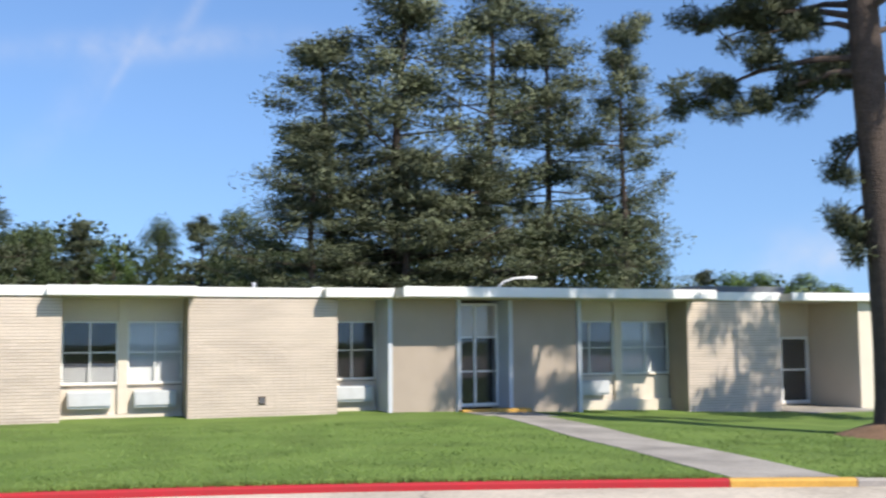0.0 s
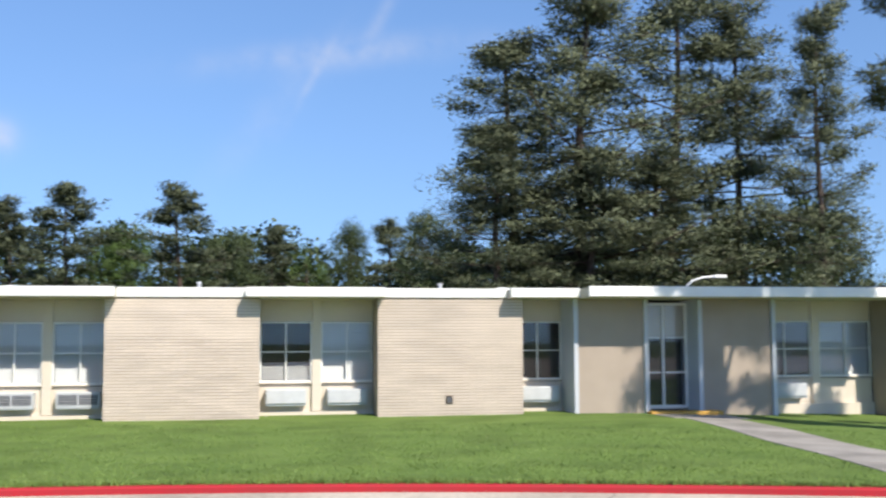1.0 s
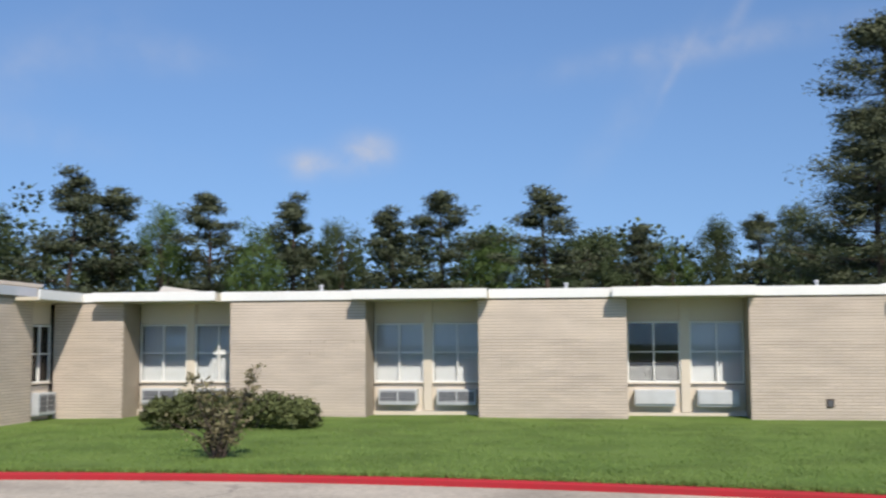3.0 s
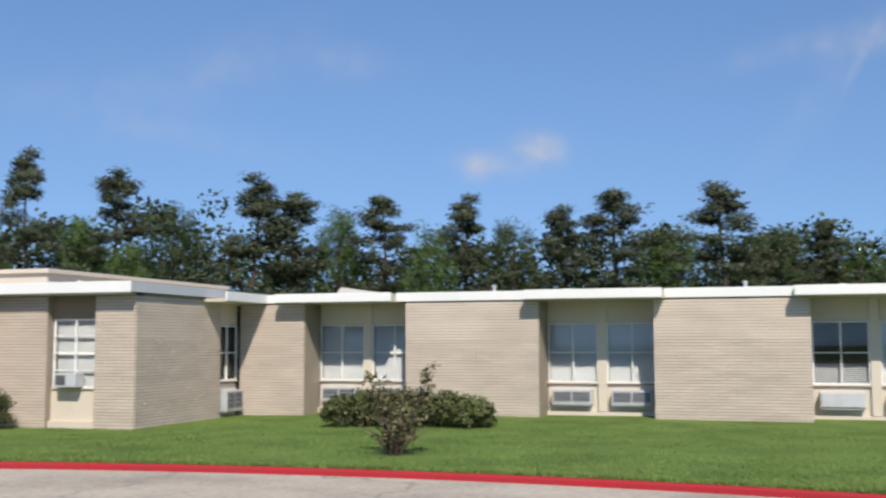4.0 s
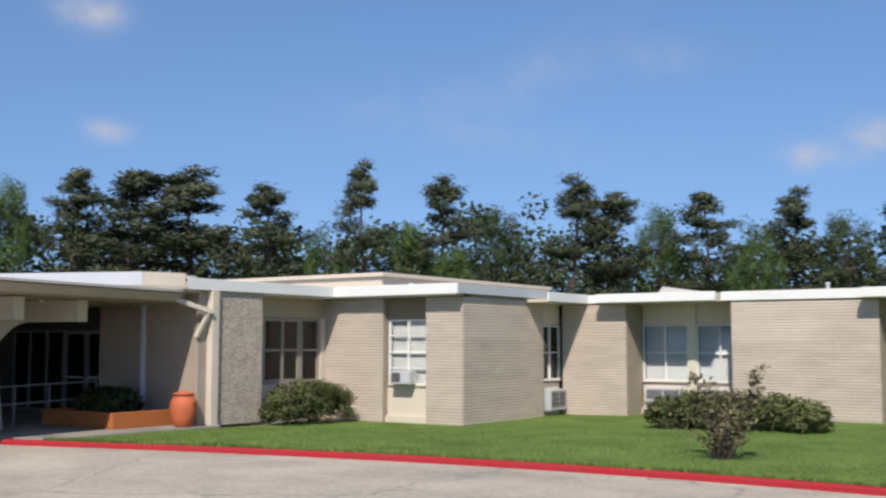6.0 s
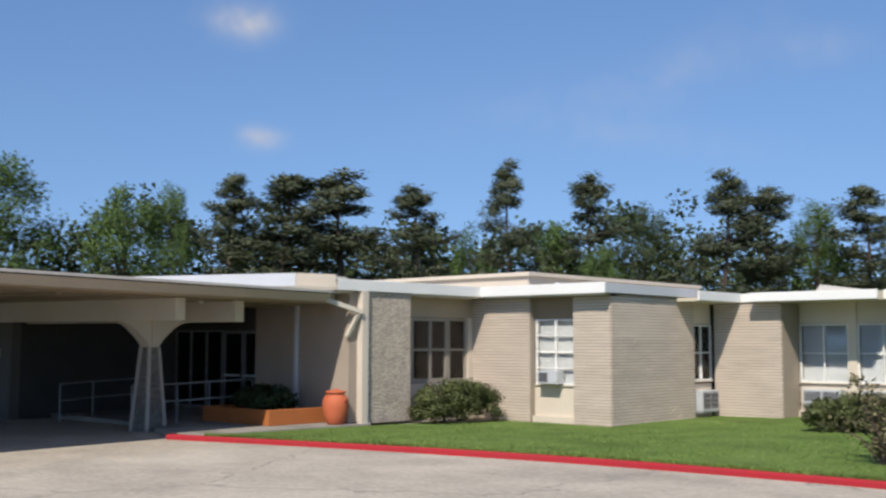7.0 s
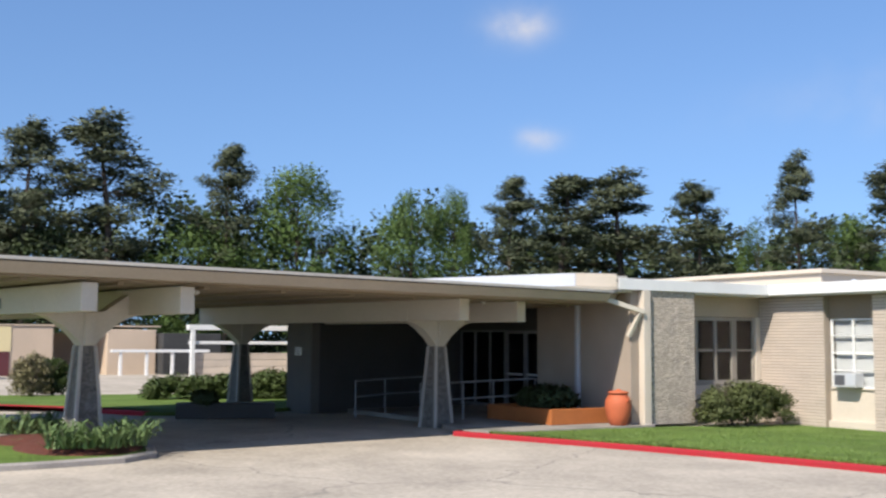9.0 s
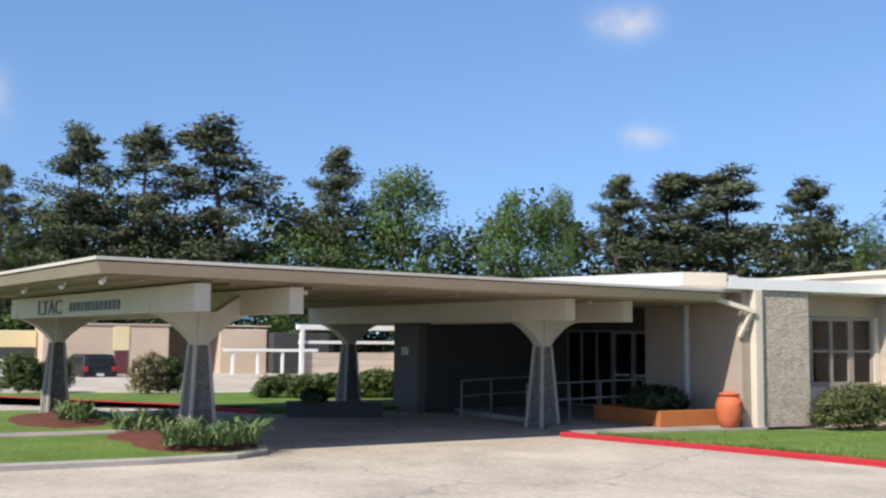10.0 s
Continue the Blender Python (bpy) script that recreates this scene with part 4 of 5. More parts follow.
shrub("hedge", "clipped green hedge on the lawn", -8.55, 23.6, 0.0, 2.15, 0.7, 0.96, HEDGE, 1, count=150, leaf=0.075)
shrub("hedge", "dark green hedge below the entrance window", -18.45, 20.35, -0.03, 1.55, 0.62, 1.12, HEDGE, 2, count=170, turn=math.pi / 2, leaf=0.065)


def crape_shrub():
    rnd = random.Random(8)
    ob = thing("flowering_shrub", "sparse reddish shrub with tall thin twigs on the lawn", "shrub", (-6.5, 17.3, 0.0))
    clumps, tips = [], []
    bm = bmesh.new()
    for i in range(26):
        a = rnd.uniform(0, 6.28)
        r, h = rnd.uniform(0.1, 0.85), rnd.uniform(0.4, 0.95)
        tip = Vector((math.cos(a) * r, math.sin(a) * r * 0.7, h))
        tube(bm, [(math.cos(a) * 0.08, math.sin(a) * 0.08, -0.04), tip * 0.5 + Vector((0, 0, 0.1)), tip], [0.018, 0.012, 0.004], 5)
        for k in range(3):
            clumps.append((tip * rnd.uniform(0.25, 1.0) + Vector((0, 0, 0.05)), rnd.uniform(0.12, 0.22)))
    for x, h in ((0.75, 1.62), (0.55, 1.4), (-0.5, 1.38), (-0.2, 1.3), (0.25, 1.25), (0.62, 1.2), (-0.35, 1.15)):
        tip = Vector((x, rnd.uniform(-0.2, 0.2), h))
        tube(bm, [(x * 0.15, 0, 0.1), tip * 0.6, tip], [0.012, 0.009, 0.004], 5)
        for k in range(7):
            tips.append((tip * rnd.uniform(0.72, 1.0) + Vector((rnd.uniform(-0.1, 0.1), rnd.uniform(-0.1, 0.1), 0)), 0.09))
    tagged(part("stem", bm, BARK, ob, "thin brown stems"), kind="stuff")
    c = new("foliage", leaf_mesh("foliage", rnd, clumps, 17, 0.07, 0.02, CRAPE))
    c.parent = ob
    c = new("twig_leaves", leaf_mesh("twig_leaves", rnd, tips, 10, 0.08, 0.024, CRAPE))
    c.parent = ob


CRAPE = leaf_material("reddish_leaves", (0.24, 0.22, 0.11), (0.14, 0.115, 0.065))
crape_shrub()


# ---- canopy ----
CO = Vector((-21.59, 13.38, 0))
CTURN = radians(10.4)
canopy = thing("entrance_canopy", "cream painted flat entrance canopy on tapered pebble posts", "canopy", CO)
canopy.rotation_euler.z = CTURN
# in the canopy's own frame x runs out to the drive and y towards the building
LX, LY, ARM = 8.6, 8.54, 0.90


def canopy_roof():
    x0, x1, y0, y1 = -LX - 0.8, 2.08, -LY - 2.81, 4.1
    ring = lambda d: [(x0 + d, y0 + d), (x1 - d, y0 + d), (3.26 - d, 2.57 - d), (2.8 - d, 3.4 - d), (x0 + d, y1 - d)]

    def fall(bm):
        """The roof falls a little towards the building, where the gutter is."""
        for v in bm.verts:
            v.co.z -= 0.0062 * (v.co.y - y0)
        return bm

    part("roof_deck", fall(prism(ring(0.0), 3.145, 3.2)), ROOFING, canopy, "thin pale roof edge of the canopy")
    # near-black slab paints the shadow line between roof edge and fascia
    part("shadow_strip", fall(prism(ring(0.07), 3.12, 3.144)), SHADEDARK, canopy, "inset strip coloured dark for the shadow under the roof edge")
    # boxed edge whose face leans in towards the soffit
    bm = bmesh.new()
    hi = [bm.verts.new((x, y, 3.119)) for x, y in ring(0.03)]
    lo = [bm.verts.new((x, y, 2.94)) for x, y in ring(0.14)]
    bm.faces.new(hi)
    bm.faces.new(lo[::-1])
    for i in range(5):
        bm.faces.new((lo[i], lo[(i + 1) % 5], hi[(i + 1) % 5], hi[i]))
    part("roof_fascia", fall(bm), CANOPYTAN, canopy, "wide tan fascia")
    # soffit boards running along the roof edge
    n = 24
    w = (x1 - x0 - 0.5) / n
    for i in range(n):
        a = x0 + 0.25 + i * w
        part("soffit_board", fall(boxes((a + 0.012, a + w - 0.012, y0 + 0.25, y1 - 0.9, 2.90, 2.937))), SHADEDSOFFIT, canopy)
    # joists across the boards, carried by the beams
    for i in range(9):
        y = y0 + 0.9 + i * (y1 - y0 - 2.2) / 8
        part("joist", fall(box(x0 + 0.4, x1 - 0.4, y - 0.06, y + 0.06, 2.846, 2.898, 0.006)), SHADEDSOFFIT, canopy)


def canopy_post(px, py):
    """A tapered post with pebble faces and pale ribs at the corners and middles, and the forked bracket on it."""
    bm = bmesh.new()
    lo, hi, zb, zt = 0.255, 0.125, ROAD_Z, 1.79
    a = [bm.verts.new((px + s * lo, py + t * lo, zb)) for s, t in ((-1, -1), (1, -1), (1, 1), (-1, 1))]
    b = [bm.verts.new((px + s * hi, py + t * hi, zt)) for s, t in ((-1, -1), (1, -1), (1, 1), (-1, 1))]
    bm.faces.new(a[::-1]), bm.faces.new(b)
    for i in range(4):
        bm.faces.new((a[i], a[(i + 1) % 4], b[(i + 1) % 4], b[i]))
    post = part("post", bm, PEBBLE, canopy, "tapered post with dark exposed pebble faces")
    for s, t in ((-1, -1), (1, -1), (1, 1), (-1, 1)):
        bm = bmesh.new()
        rib = 0.03
        vs = []
        for half, z in ((lo + 0.012, zb), (hi + 0.012, zt)):
            cx, cy = px + s * half, py + t * half
            vs.append([bm.verts.new((cx + u * rib, cy + v * rib, z)) for u, v in ((-1, -1), (1, -1), (1, 1), (-1, 1))])
        for i in range(4):
            bm.faces.new((vs[0][i], vs[0][(i + 1) % 4], vs[1][(i + 1) % 4], vs[1][i]))
        bm.faces.new(vs[0][::-1]), bm.faces.new(vs[1])
        part("rib", bm, RIB, post, "pale concrete rib")
    # forked bracket along y with curved underside
    prof = []
    n = 10
    for i in range(n + 1):
        s = i / n
        prof.append((0.13 + (ARM + 0.03) * s, 1.79 + 0.575 * math.sin(s * math.pi / 2) ** 0.85))
    under = [(-u, v) for u, v in prof[::-1]] + prof
    top = [(ARM + 0.13, 2.80), (ARM - 0.05, 2.80), (0.28, 2.42), (-0.28, 2.42), (-ARM + 0.05, 2.80), (-ARM - 0.13, 2.80)]
    ring = under + top
    bm = bmesh.new()
    f = [bm.verts.new((px + 0.15, py + u, v)) for u, v in ring]
    g = [bm.verts.new((px - 0.15, py + u, v)) for u, v in ring]
    k = len(ring)
    for i in range(k):
        bm.faces.new((f[i], f[(i + 1) % k], g[(i + 1) % k], g[i]))
    ft, gt = bm.faces.new(f[::-1]), bm.faces.new(g)
    bmesh.ops.triangulate(bm, faces=[ft, gt])
    bmesh.ops.recalc_face_normals(bm, faces=bm.faces[:])
    part("bracket", bm, CANOPYPAINT, canopy, "cream forked bracket with curved underside")
    part("bracket_rib", box(px + 0.151, px + 0.20, py - 0.10, py + 0.10, 1.80, 2.41, 0.01), CANOPYPAINT, canopy)


RIB = material("pale_rib_concrete", (0.46, 0.42, 0.37), 0.85, 0.15, 3, 30, 0.2)
canopy_roof()
for px in (0, -LX):
    canopy_post(px, 0)
    canopy_post(px - 0.23, -LY)
for py in (ARM, -ARM, -LY + ARM, -LY - ARM):
    part("beam", box(-LX - 0.65, 1.90, py - 0.14, py + 0.14, 2.365, 2.845, 0.012), CANOPYPAINT, canopy, "deep cream painted beam")


def spot(x, y, z, parent_turn):
    ob = thing("spot_lamp", "small white bullet spot lamp under the canopy", "lamp", CO + Matrix.Rotation(CTURN, 3, "Z") @ Vector((x, y, z)), "spot lamps under the canopy")
    ob.rotation_euler.z = CTURN + parent_turn
    ob.scale = (0.7, 0.7, 0.7)
    part("mount", lathe([(0.05, -0.03), (0.05, 0.0)], 12), WHITE, ob)
    bm = bmesh.new()
    tube(bm, [(0, 0, -0.02), (0.03, 0, -0.07), (0.10, 0, -0.12), (0.13, 0, -0.15)], [0.02, 0.055, 0.06, 0.06], 12)
    part("shade", bm, WHITE, ob)


for x, y in ((1.5, -LY - 2.45), (-0.74, -LY - 2.4), (-3.3, -LY - 2.35)):
    spot(x, y, 2.899, -1.2)
spot(0.6, -LY + 1.75, 2.899, 0.3)
spot(1.2, 0.3, 2.899, 0.3)

# lettering on the outer beam
sign = thing("sign_lettering", "dark metal letters along the canopy beam", "sign", CO + Matrix.Rotation(CTURN, 3, "Z") @ Vector((0, -LY - ARM - 0.155, 0)))
sign.rotation_euler.z = CTURN


def letters(text, x, z, size):
    cu = bpy.data.curves.new("letters", "FONT")
    cu.body, cu.size, cu.extrude = text, size, 0.012
    ob = new("letters", cu)
    me = bpy.data.meshes.new_from_object(ob)
    bpy.data.objects.remove(ob)
    ob = new("letters", me)
    me.materials.append(SIGNMETAL)
    ob.parent = sign
    ob.location, ob.rotation_euler, ob.scale = (x, 0, z), (math.pi / 2, 0, 0), (1.5, 1, 1)


SIGNMETAL = material("sign_metal", (0.14, 0.17, 0.17), 0.45, 0.2, 4, 30, 0.1, metal=0.4)
letters("LTAC", -6.95, 2.42, 0.48)
x = -4.65
for w in (0.10, 0.16, 0.16, 0.14, 0.16, 0.05, 0.16, 0.14, 0.16, 0.15, 0.12, 0.16, 0.16):
    part("letter_bar", box(x, x + w, -0.012, 0.012, 2.47, 2.66, 0.004), SIGNMETAL, sign)
    x += w + 0.1

# ---- main entrance ----
part("entry_roof", prism([(-19.26, 15.75), (-18.95, 16.65), (-18.95, 17.0), (-26, 17.0), (-26, 13.0)], 3.38, 3.46), ROOFING, wing2, "raised roof over the entrance")
# grey trim colour stands in for shade on this white fascia
part("entry_fascia", prism([(-19.2, 15.64), (-19.22, 15.72), (-26, 12.96), (-26, 12.88)], 3.2, 3.50), GREYTRIM, wing2, "raised white fascia over the entrance, greyed for its shaded side")
part("entry_fascia", prism([(-19.19, 15.66), (-18.87, 16.6), (-18.93, 16.62), (-19.25, 15.68)], 3.2, 3.50), CREAM, wing2, "cream fascia end over the entrance")
part("entry_ceiling", prism([(-19.0, 16.75), (-19.0, 17.19), (-22.69, 17.19), (-22.7, 18.2), (-30, 18.2), (-30, 15.0)], 3.08, 3.135), SOFFIT, wing2)
# walls and lintel coloured dark to deepen the shade under the canopy
part("wall", boxes((-27.4, -27.15, 13.0, 17.9, -0.4, 3.08)), SHADEDARK, wing2, "wall under the canopy, coloured near-black for deep shade")
part("wall", boxes((-28.8, -27.15, 12.75, 12.999, -0.4, 3.08)), SHADEDWALL, wing2, "plaster wall under the canopy, its colour darkened for shade")
part("lintel", boxes((-27.15, -22.7, 17.6, 17.8, 2.25, 3.08)), SHADEDARK, wing2)
# back wall near-black in place of the vestibule's own darkness
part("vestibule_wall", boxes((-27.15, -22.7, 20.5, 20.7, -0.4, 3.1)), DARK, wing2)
part("vestibule_floor", boxes((-27.15, -22.7, 17.4, 20.5, -0.2, 0.012)), WALKWAY, wing2)


def glass_door(x0, x1, y, z0, z1):
    ob = part("door", boxes((x0, x0 + 0.07, y, y + 0.06, z0, z1), (x1 - 0.07, x1, y, y + 0.06, z0, z1), (x0 + 0.07, x1 - 0.07, y, y + 0.06, z1 - 0.08, z1), (x0 + 0.07, x1 - 0.07, y, y + 0.06, z0, z0 + 0.16)), RAILMETAL, wing2, "dull metal framed glass door")
    g = part("pane", boxes((x0 + 0.07, x1 - 0.07, y + 0.025, y + 0.033, z0 + 0.16, z1 - 0.08)), GLASS, ob)
    g.visible_shadow = False
    part("push_bar", box(x0 + 0.1, x1 - 0.1, y - 0.05, y - 0.02, 0.98, 1.04, 0.01), ACMETAL, ob)


glass_door(-24.75, -23.85, 17.65, 0.02, 2.22)
glass_door(-23.83, -22.93, 17.65, 0.02, 2.22)
window(wing2, -27.1, -24.8, 17.65, 0.10, 2.24, cols=3, rows=1, fw=0.045, mat=RAILMETAL)

# entrance pavement, planter, urn
tagged(part("pavement_4", prism([(-19.3, 12.75), (-18.7, 12.9), (-18.62, 17.19), (-31, 17.6), (-31, 13.9), (-27.15, 13.9), (-22.2, 13.9), (-21.0, 13.2)], -0.2, 0.006), WALKWAY), "pale concrete pavement at the main entrance", "pavement", kind="structure")
planter = thing("planter_box", "low orange brick planter box beside the entrance", "planter", (-20.9, 16.1, 0.006))
for name, s in (("side", (-1.3, 1.3, -0.85, -0.73, 0, 0.36)), ("side", (1.18, 1.3, -0.729, 0.95, 0, 0.36)), ("side", (-1.3, -1.18, -0.729, 0.95, 0, 0.36)), ("soil", (-1.178, 1.178, -0.728, 0.95, 0.0, 0.29))):
    part(name, box(*s, 0.012), PLANTERBRICK if name == "side" else MULCH, planter)
shrub("planter_plants", "dark leafy plants growing in the planter", -21.2, 16.35, 0.29, 0.95, 0.5, 0.65, DARKLEAF, 4, count=40, leaf=0.13, stems=5)
urn = thing("urn", "large terracotta urn with a lid by the wall", "urn", (-18.98, 16.72, 0.006))
part("body", lathe([(0.17, 0.0), (0.20, 0.02), (0.27, 0.2), (0.31, 0.42), (0.30, 0.56), (0.24, 0.68), (0.21, 0.70), (0.22, 0.73)], 36), TERRACOTTA, urn)
part("lid", lathe([(0.25, 0.731), (0.25, 0.755), (0.19, 0.78), (0.06, 0.80), (0.045, 0.825), (0.01, 0.83)], 36), TERRACOTTA, urn)
for s in (-1, 1):
    bm = bmesh.new()
    tube(bm, [(s * 0.22, 0, 0.69), (s * 0.33, 0, 0.66), (s * 0.33, 0, 0.57), (s * 0.29, 0, 0.53)], [0.02] * 4, 8)
    part("handle", bm, TERRACOTTA, urn)
gutter = thing("gutter_arm", "cream box gutter arm from canopy to wall corner", "gutter", (0, 0, 0))
bm = bmesh.new()
tube(bm, [(-19.1, 16.5, 2.90), (-18.84, 17.4, 2.63)], [0.075, 0.075], 4)
part("trough", bm, CANOPYPAINT, gutter)
bm = bmesh.new()
tube(bm, [(-18.86, 17.32, 2.62), (-19.06, 17.13, 2.05)], [0.06, 0.06], 4)
part("downpipe", bm, CANOPYPAINT, gutter)


def handrail(pts, label):
    ob = thing("handrail", label, "handrail", (0, 0, 0), "handrails at the entrance ramp")
    for z in (0.5, 0.9):
        bm = bmesh.new()
        tube(bm, [(x, y, z + rise) for x, y, rise in pts], [0.024] * len(pts), 8)
        part("rail", bm, RAILMETAL, ob)
    for x, y, rise in pts:
        bm = bmesh.new()
        tube(bm, [(x, y, -0.02), (x, y, 0.9 + rise)], [0.024] * 2, 8)
        part("post", bm, RAILMETAL, ob)


handrail([(-22.0, 13.2, 0.0), (-22.0, 14.4, 0.02), (-22.0, 15.3, 0.05), (-22.0, 16.6, 0.08)], "grey tube handrail beside the ramp")
handrail([(-24.2, 12.6, 0.0), (-25.0, 13.9, 0.02), (-25.4, 15.6, 0.05)], "grey tube handrail beside the ramp")
plate = thing("wall_sign", "small pale sign plate on the wall", "sign", (-28.0, 12.74, 1.5))
part("plate", box(-0.2, 0.2, -0.02, 0.009, 0, 0.22, 0.004), WHITE, plate)
for k in range(3):
    part("text_bar", boxes((-0.15, 0.15, -0.024, -0.0205, 0.04 + 0.06 * k, 0.065 + 0.06 * k)), GRILLE, plate)


# ---- island with the outer posts ----
ISLAND = [(-17.4, -14), (-17.45, 0.5), (-17.5, 3.6), (-17.7, 5.0), (-18.3, 5.7), (-19.6, 6.05), (-22.0, 6.0), (-29.9, 4.6), (-30.5, 3.4), (-30.5, -14)]
tagged(part("island", prism(ISLAND, -0.3, -0.012), GRASS), "grass island between the driveways", "lawn", kind="structure")
tagged(part("kerb_4", sweep([(x, y, 0) for x, y in ISLAND[:9]], [(-0.02, ROAD_Z - 0.1), (-0.02, -0.02), (0.02, 0.003), (0.15, 0.003), (0.15, ROAD_Z - 0.1)]), KERBGREY), "grey concrete kerb round the island", "kerb", kind="structure")
tagged(part("pavement_5", prism([(-23.4, -3.0), (-22.5, -3.0), (-22.3, 4.1), (-23.2, 4.3)], -0.1, 0.004), WALKWAY), "narrow concrete walk across the island", "walk", kind="structure")


def mulch_bed(cx, cy, rx, ry, h):
    bed = thing("mulch_bed", "mounded red mulch bed round a canopy post", "mulch", (cx, cy, -0.02), "mulch beds on the island")
    bm = bmesh.new()
    rings = []
    for f, z in ((1.0, -0.05), (0.92, 0.3), (0.7, 0.75), (0.4, 0.97), (0.12, 1.0)):
        rings.append([bm.verts.new((rx * f * math.cos(k * 0.2618) * (1 + 0.1 * noise.noise((cx, k * 0.6, 0))), ry * f * math.sin(k * 0.2618), (0.03 + h) * z)) for k in range(24)])
    for r0, r1 in zip(rings, rings[1:]):
        for k in range(24):
            bm.faces.new((r0[k], r0[(k + 1) % 24], r1[(k + 1) % 24], r1[k])).smooth = True
    bm.faces.new(rings[-1])
    part("mulch", bm, MULCH, bed)


mulch_bed(-19.75, 4.75, 1.55, 1.1, 0.14)
mulch_bed(-21.4, 4.35, 1.1, 0.9, 0.08)
mulch_bed(-26.6, 3.2, 2.6, 1.1, 0.06)


def strap_plant(x, y, seed, z=0.02, h=0.42, n=34):
    """A tuft of long arching leaves."""
    rnd = random.Random(seed)
    ob = thing("lily_clump", "clump of arching green strap leaves in mulch", "plant", (x, y, z), "leafy clumps round the posts")
    verts, faces = [], []
    for i in range(n):
        a, r = rnd.uniform(0, 6.28), rnd.uniform(0.2, 0.65)
        b = Vector((rnd.uniform(-0.16, 0.16), rnd.uniform(-0.16, 0.16), 0))
        d = Vector((math.cos(a), math.sin(a), 0))
        s = Vector((-d.y, d.x, 0)) * 0.017
        hh = h * rnd.uniform(0.45, 1.15)
        i0 = len(verts)
        for f, z, w in ((0, 0, 1), (0.3, 0.62, 1.2), (0.7, 0.95, 0.9), (1.0, 0.8, 0.2)):
            p = b + d * r * f + Vector((0, 0, hh * z))
            verts += [p - s * w, p + s * w]
        faces += [(i0 + 2 * k, i0 + 2 * k + 1, i0 + 2 * k + 3, i0 + 2 * k + 2) for k in range(3)]
    me = bpy.data.meshes.new("leaf_tuft")
    me.from_pydata(verts, [], faces)
    me.materials.append(STRAP)
    c = new("leaf_tuft", me)
    c.parent = ob


STRAP = leaf_material("strap_leaves", (0.17, 0.24, 0.10), (0.08, 0.13, 0.045))
k = 0
for x, y in ((-18.5, 4.35), (-18.3, 4.65), (-18.2, 5.0), (-18.5, 5.4), (-19.0, 4.5), (-19.3, 5.5), (-18.7, 4.9), (-18.9, 5.3), (-18.6, 4.1), (-22.6, 4.0), (-22.1, 4.3), (-22.3, 4.75), (-22.8, 4.6), (-25.6, 3.2), (-25.0, 3.5), (-26.6, 3.6), (-25.9, 3.7)):
    k += 1
    strap_plant(x, y, k, 0.10 if x > -20 else 0.04)


# ---- beyond the canopy ----
tagged(part("lawn_2", prism([(-44, -2.0), (-37.4, 2.5), (-31.5, 6.9), (-28.3, 8.5), (-27.6, 10.5), (-28.5, 12.7), (-36.5, 16.3), (-39.9, 3.0), (-40, -4)], -0.3, 0.0), GRASS), "grass strip beyond the driveway", "lawn", kind="structure")
tagged(part("kerb_5", sweep([(-44, -2.0, 0), (-37.4, 2.5, 0), (-31.5, 6.9, 0), (-28.3, 8.5, 0)], [(-0.02, ROAD_Z - 0.1), (-0.02, 0.0), (0.0, 0.02), (0.16, 0.02), (0.16, ROAD_Z - 0.1)]), RED), "red painted kerb beyond the canopy", "kerb", kind="structure")


def far_z(x, y):
    """The land falls away beyond the grass strip."""
    return -0.665 * min(1.0, max(0.0, (math.hypot(x, y) - 38.5) / 22.0))


def far_ground(name, mat, label, category, r0, r1, lift):
    bm = bmesh.new()
    grid = []
    for i in range(31):
        a = radians(-118 + 66 * i / 30)
        grid.append([])
        for j in range(13):
            r = r0 + (r1 - r0) * j / 12
            x, y = math.sin(a) * r, math.cos(a) * r
            grid[-1].append(bm.verts.new((x, y, far_z(x, y) + lift)))
    for i in range(30):
        for j in range(12):
            bm.faces.new((grid[i][j], grid[i][j + 1], grid[i + 1][j + 1], grid[i + 1][j])).smooth = True
    bmesh.ops.recalc_face_normals(bm, faces=bm.faces[:])
    tagged(part(name, bm, mat), label, category, kind="structure")


far_ground("road_2", CONCRETE, "pale service driveway", "driveway", 40.0, 61.0, 0.004)
far_ground("lawn_3", GRASS, "grass beyond the service driveway", "lawn", 61.0, 90.0, 0.0)
far = thing("far_building", "low tan building with maroon doors across the driveway", "building", (0, 0, -0.665))
far.scale = (1.35, 1.35, 1.35)
TAN = material("tan_panel", (0.55, 0.43, 0.32), 0.85, 0.12, 0.8, 20, 0.15)
YELLOWPANEL = material("pale_yellow_panel", (0.72, 0.60, 0.34), 0.8, 0.1, 0.8, 20, 0.1)
MAROON = material("maroon_door", (0.12, 0.035, 0.04), 0.5, 0.15, 2, 20, 0.05)
for s, m in (((-49.5, -46.4, 4.9, 10.0, -0.3, 2.45), TAN), ((-49.0, -46.3, 12.2, 14.3, -0.3, 2.35), TAN), ((-50.5, -49.4, 9.9, 12.4, -0.3, 2.2), STUCCO), ((-50.0, -48.2, -4.0, 4.85, -0.3, 2.2), YELLOWPANEL), ((-49.5, -45.6, 14.4, 17.0, -0.3, 2.2), DARK)):
    part("wall", box(*s, 0.02), m, far)
part("panel", box(-46.41, -46.37, 7.7, 8.35, 1.40, 2.42, 0.004), YELLOWPANEL, far, "pale yellow panel")
part("door", box(-46.42, -46.36, 7.75, 8.3, -0.05, 1.38, 0.006), MAROON, far, "maroon door")
part("roof", boxes((-50.5, -46.35, 4.8, 14.5, 2.46, 2.52)), TAN, far, "thin tan roof edge")
part("dark_opening", boxes((-48.19, -48.15, 2.5, 4.8, -0.2, 1.5)), DARK, far)
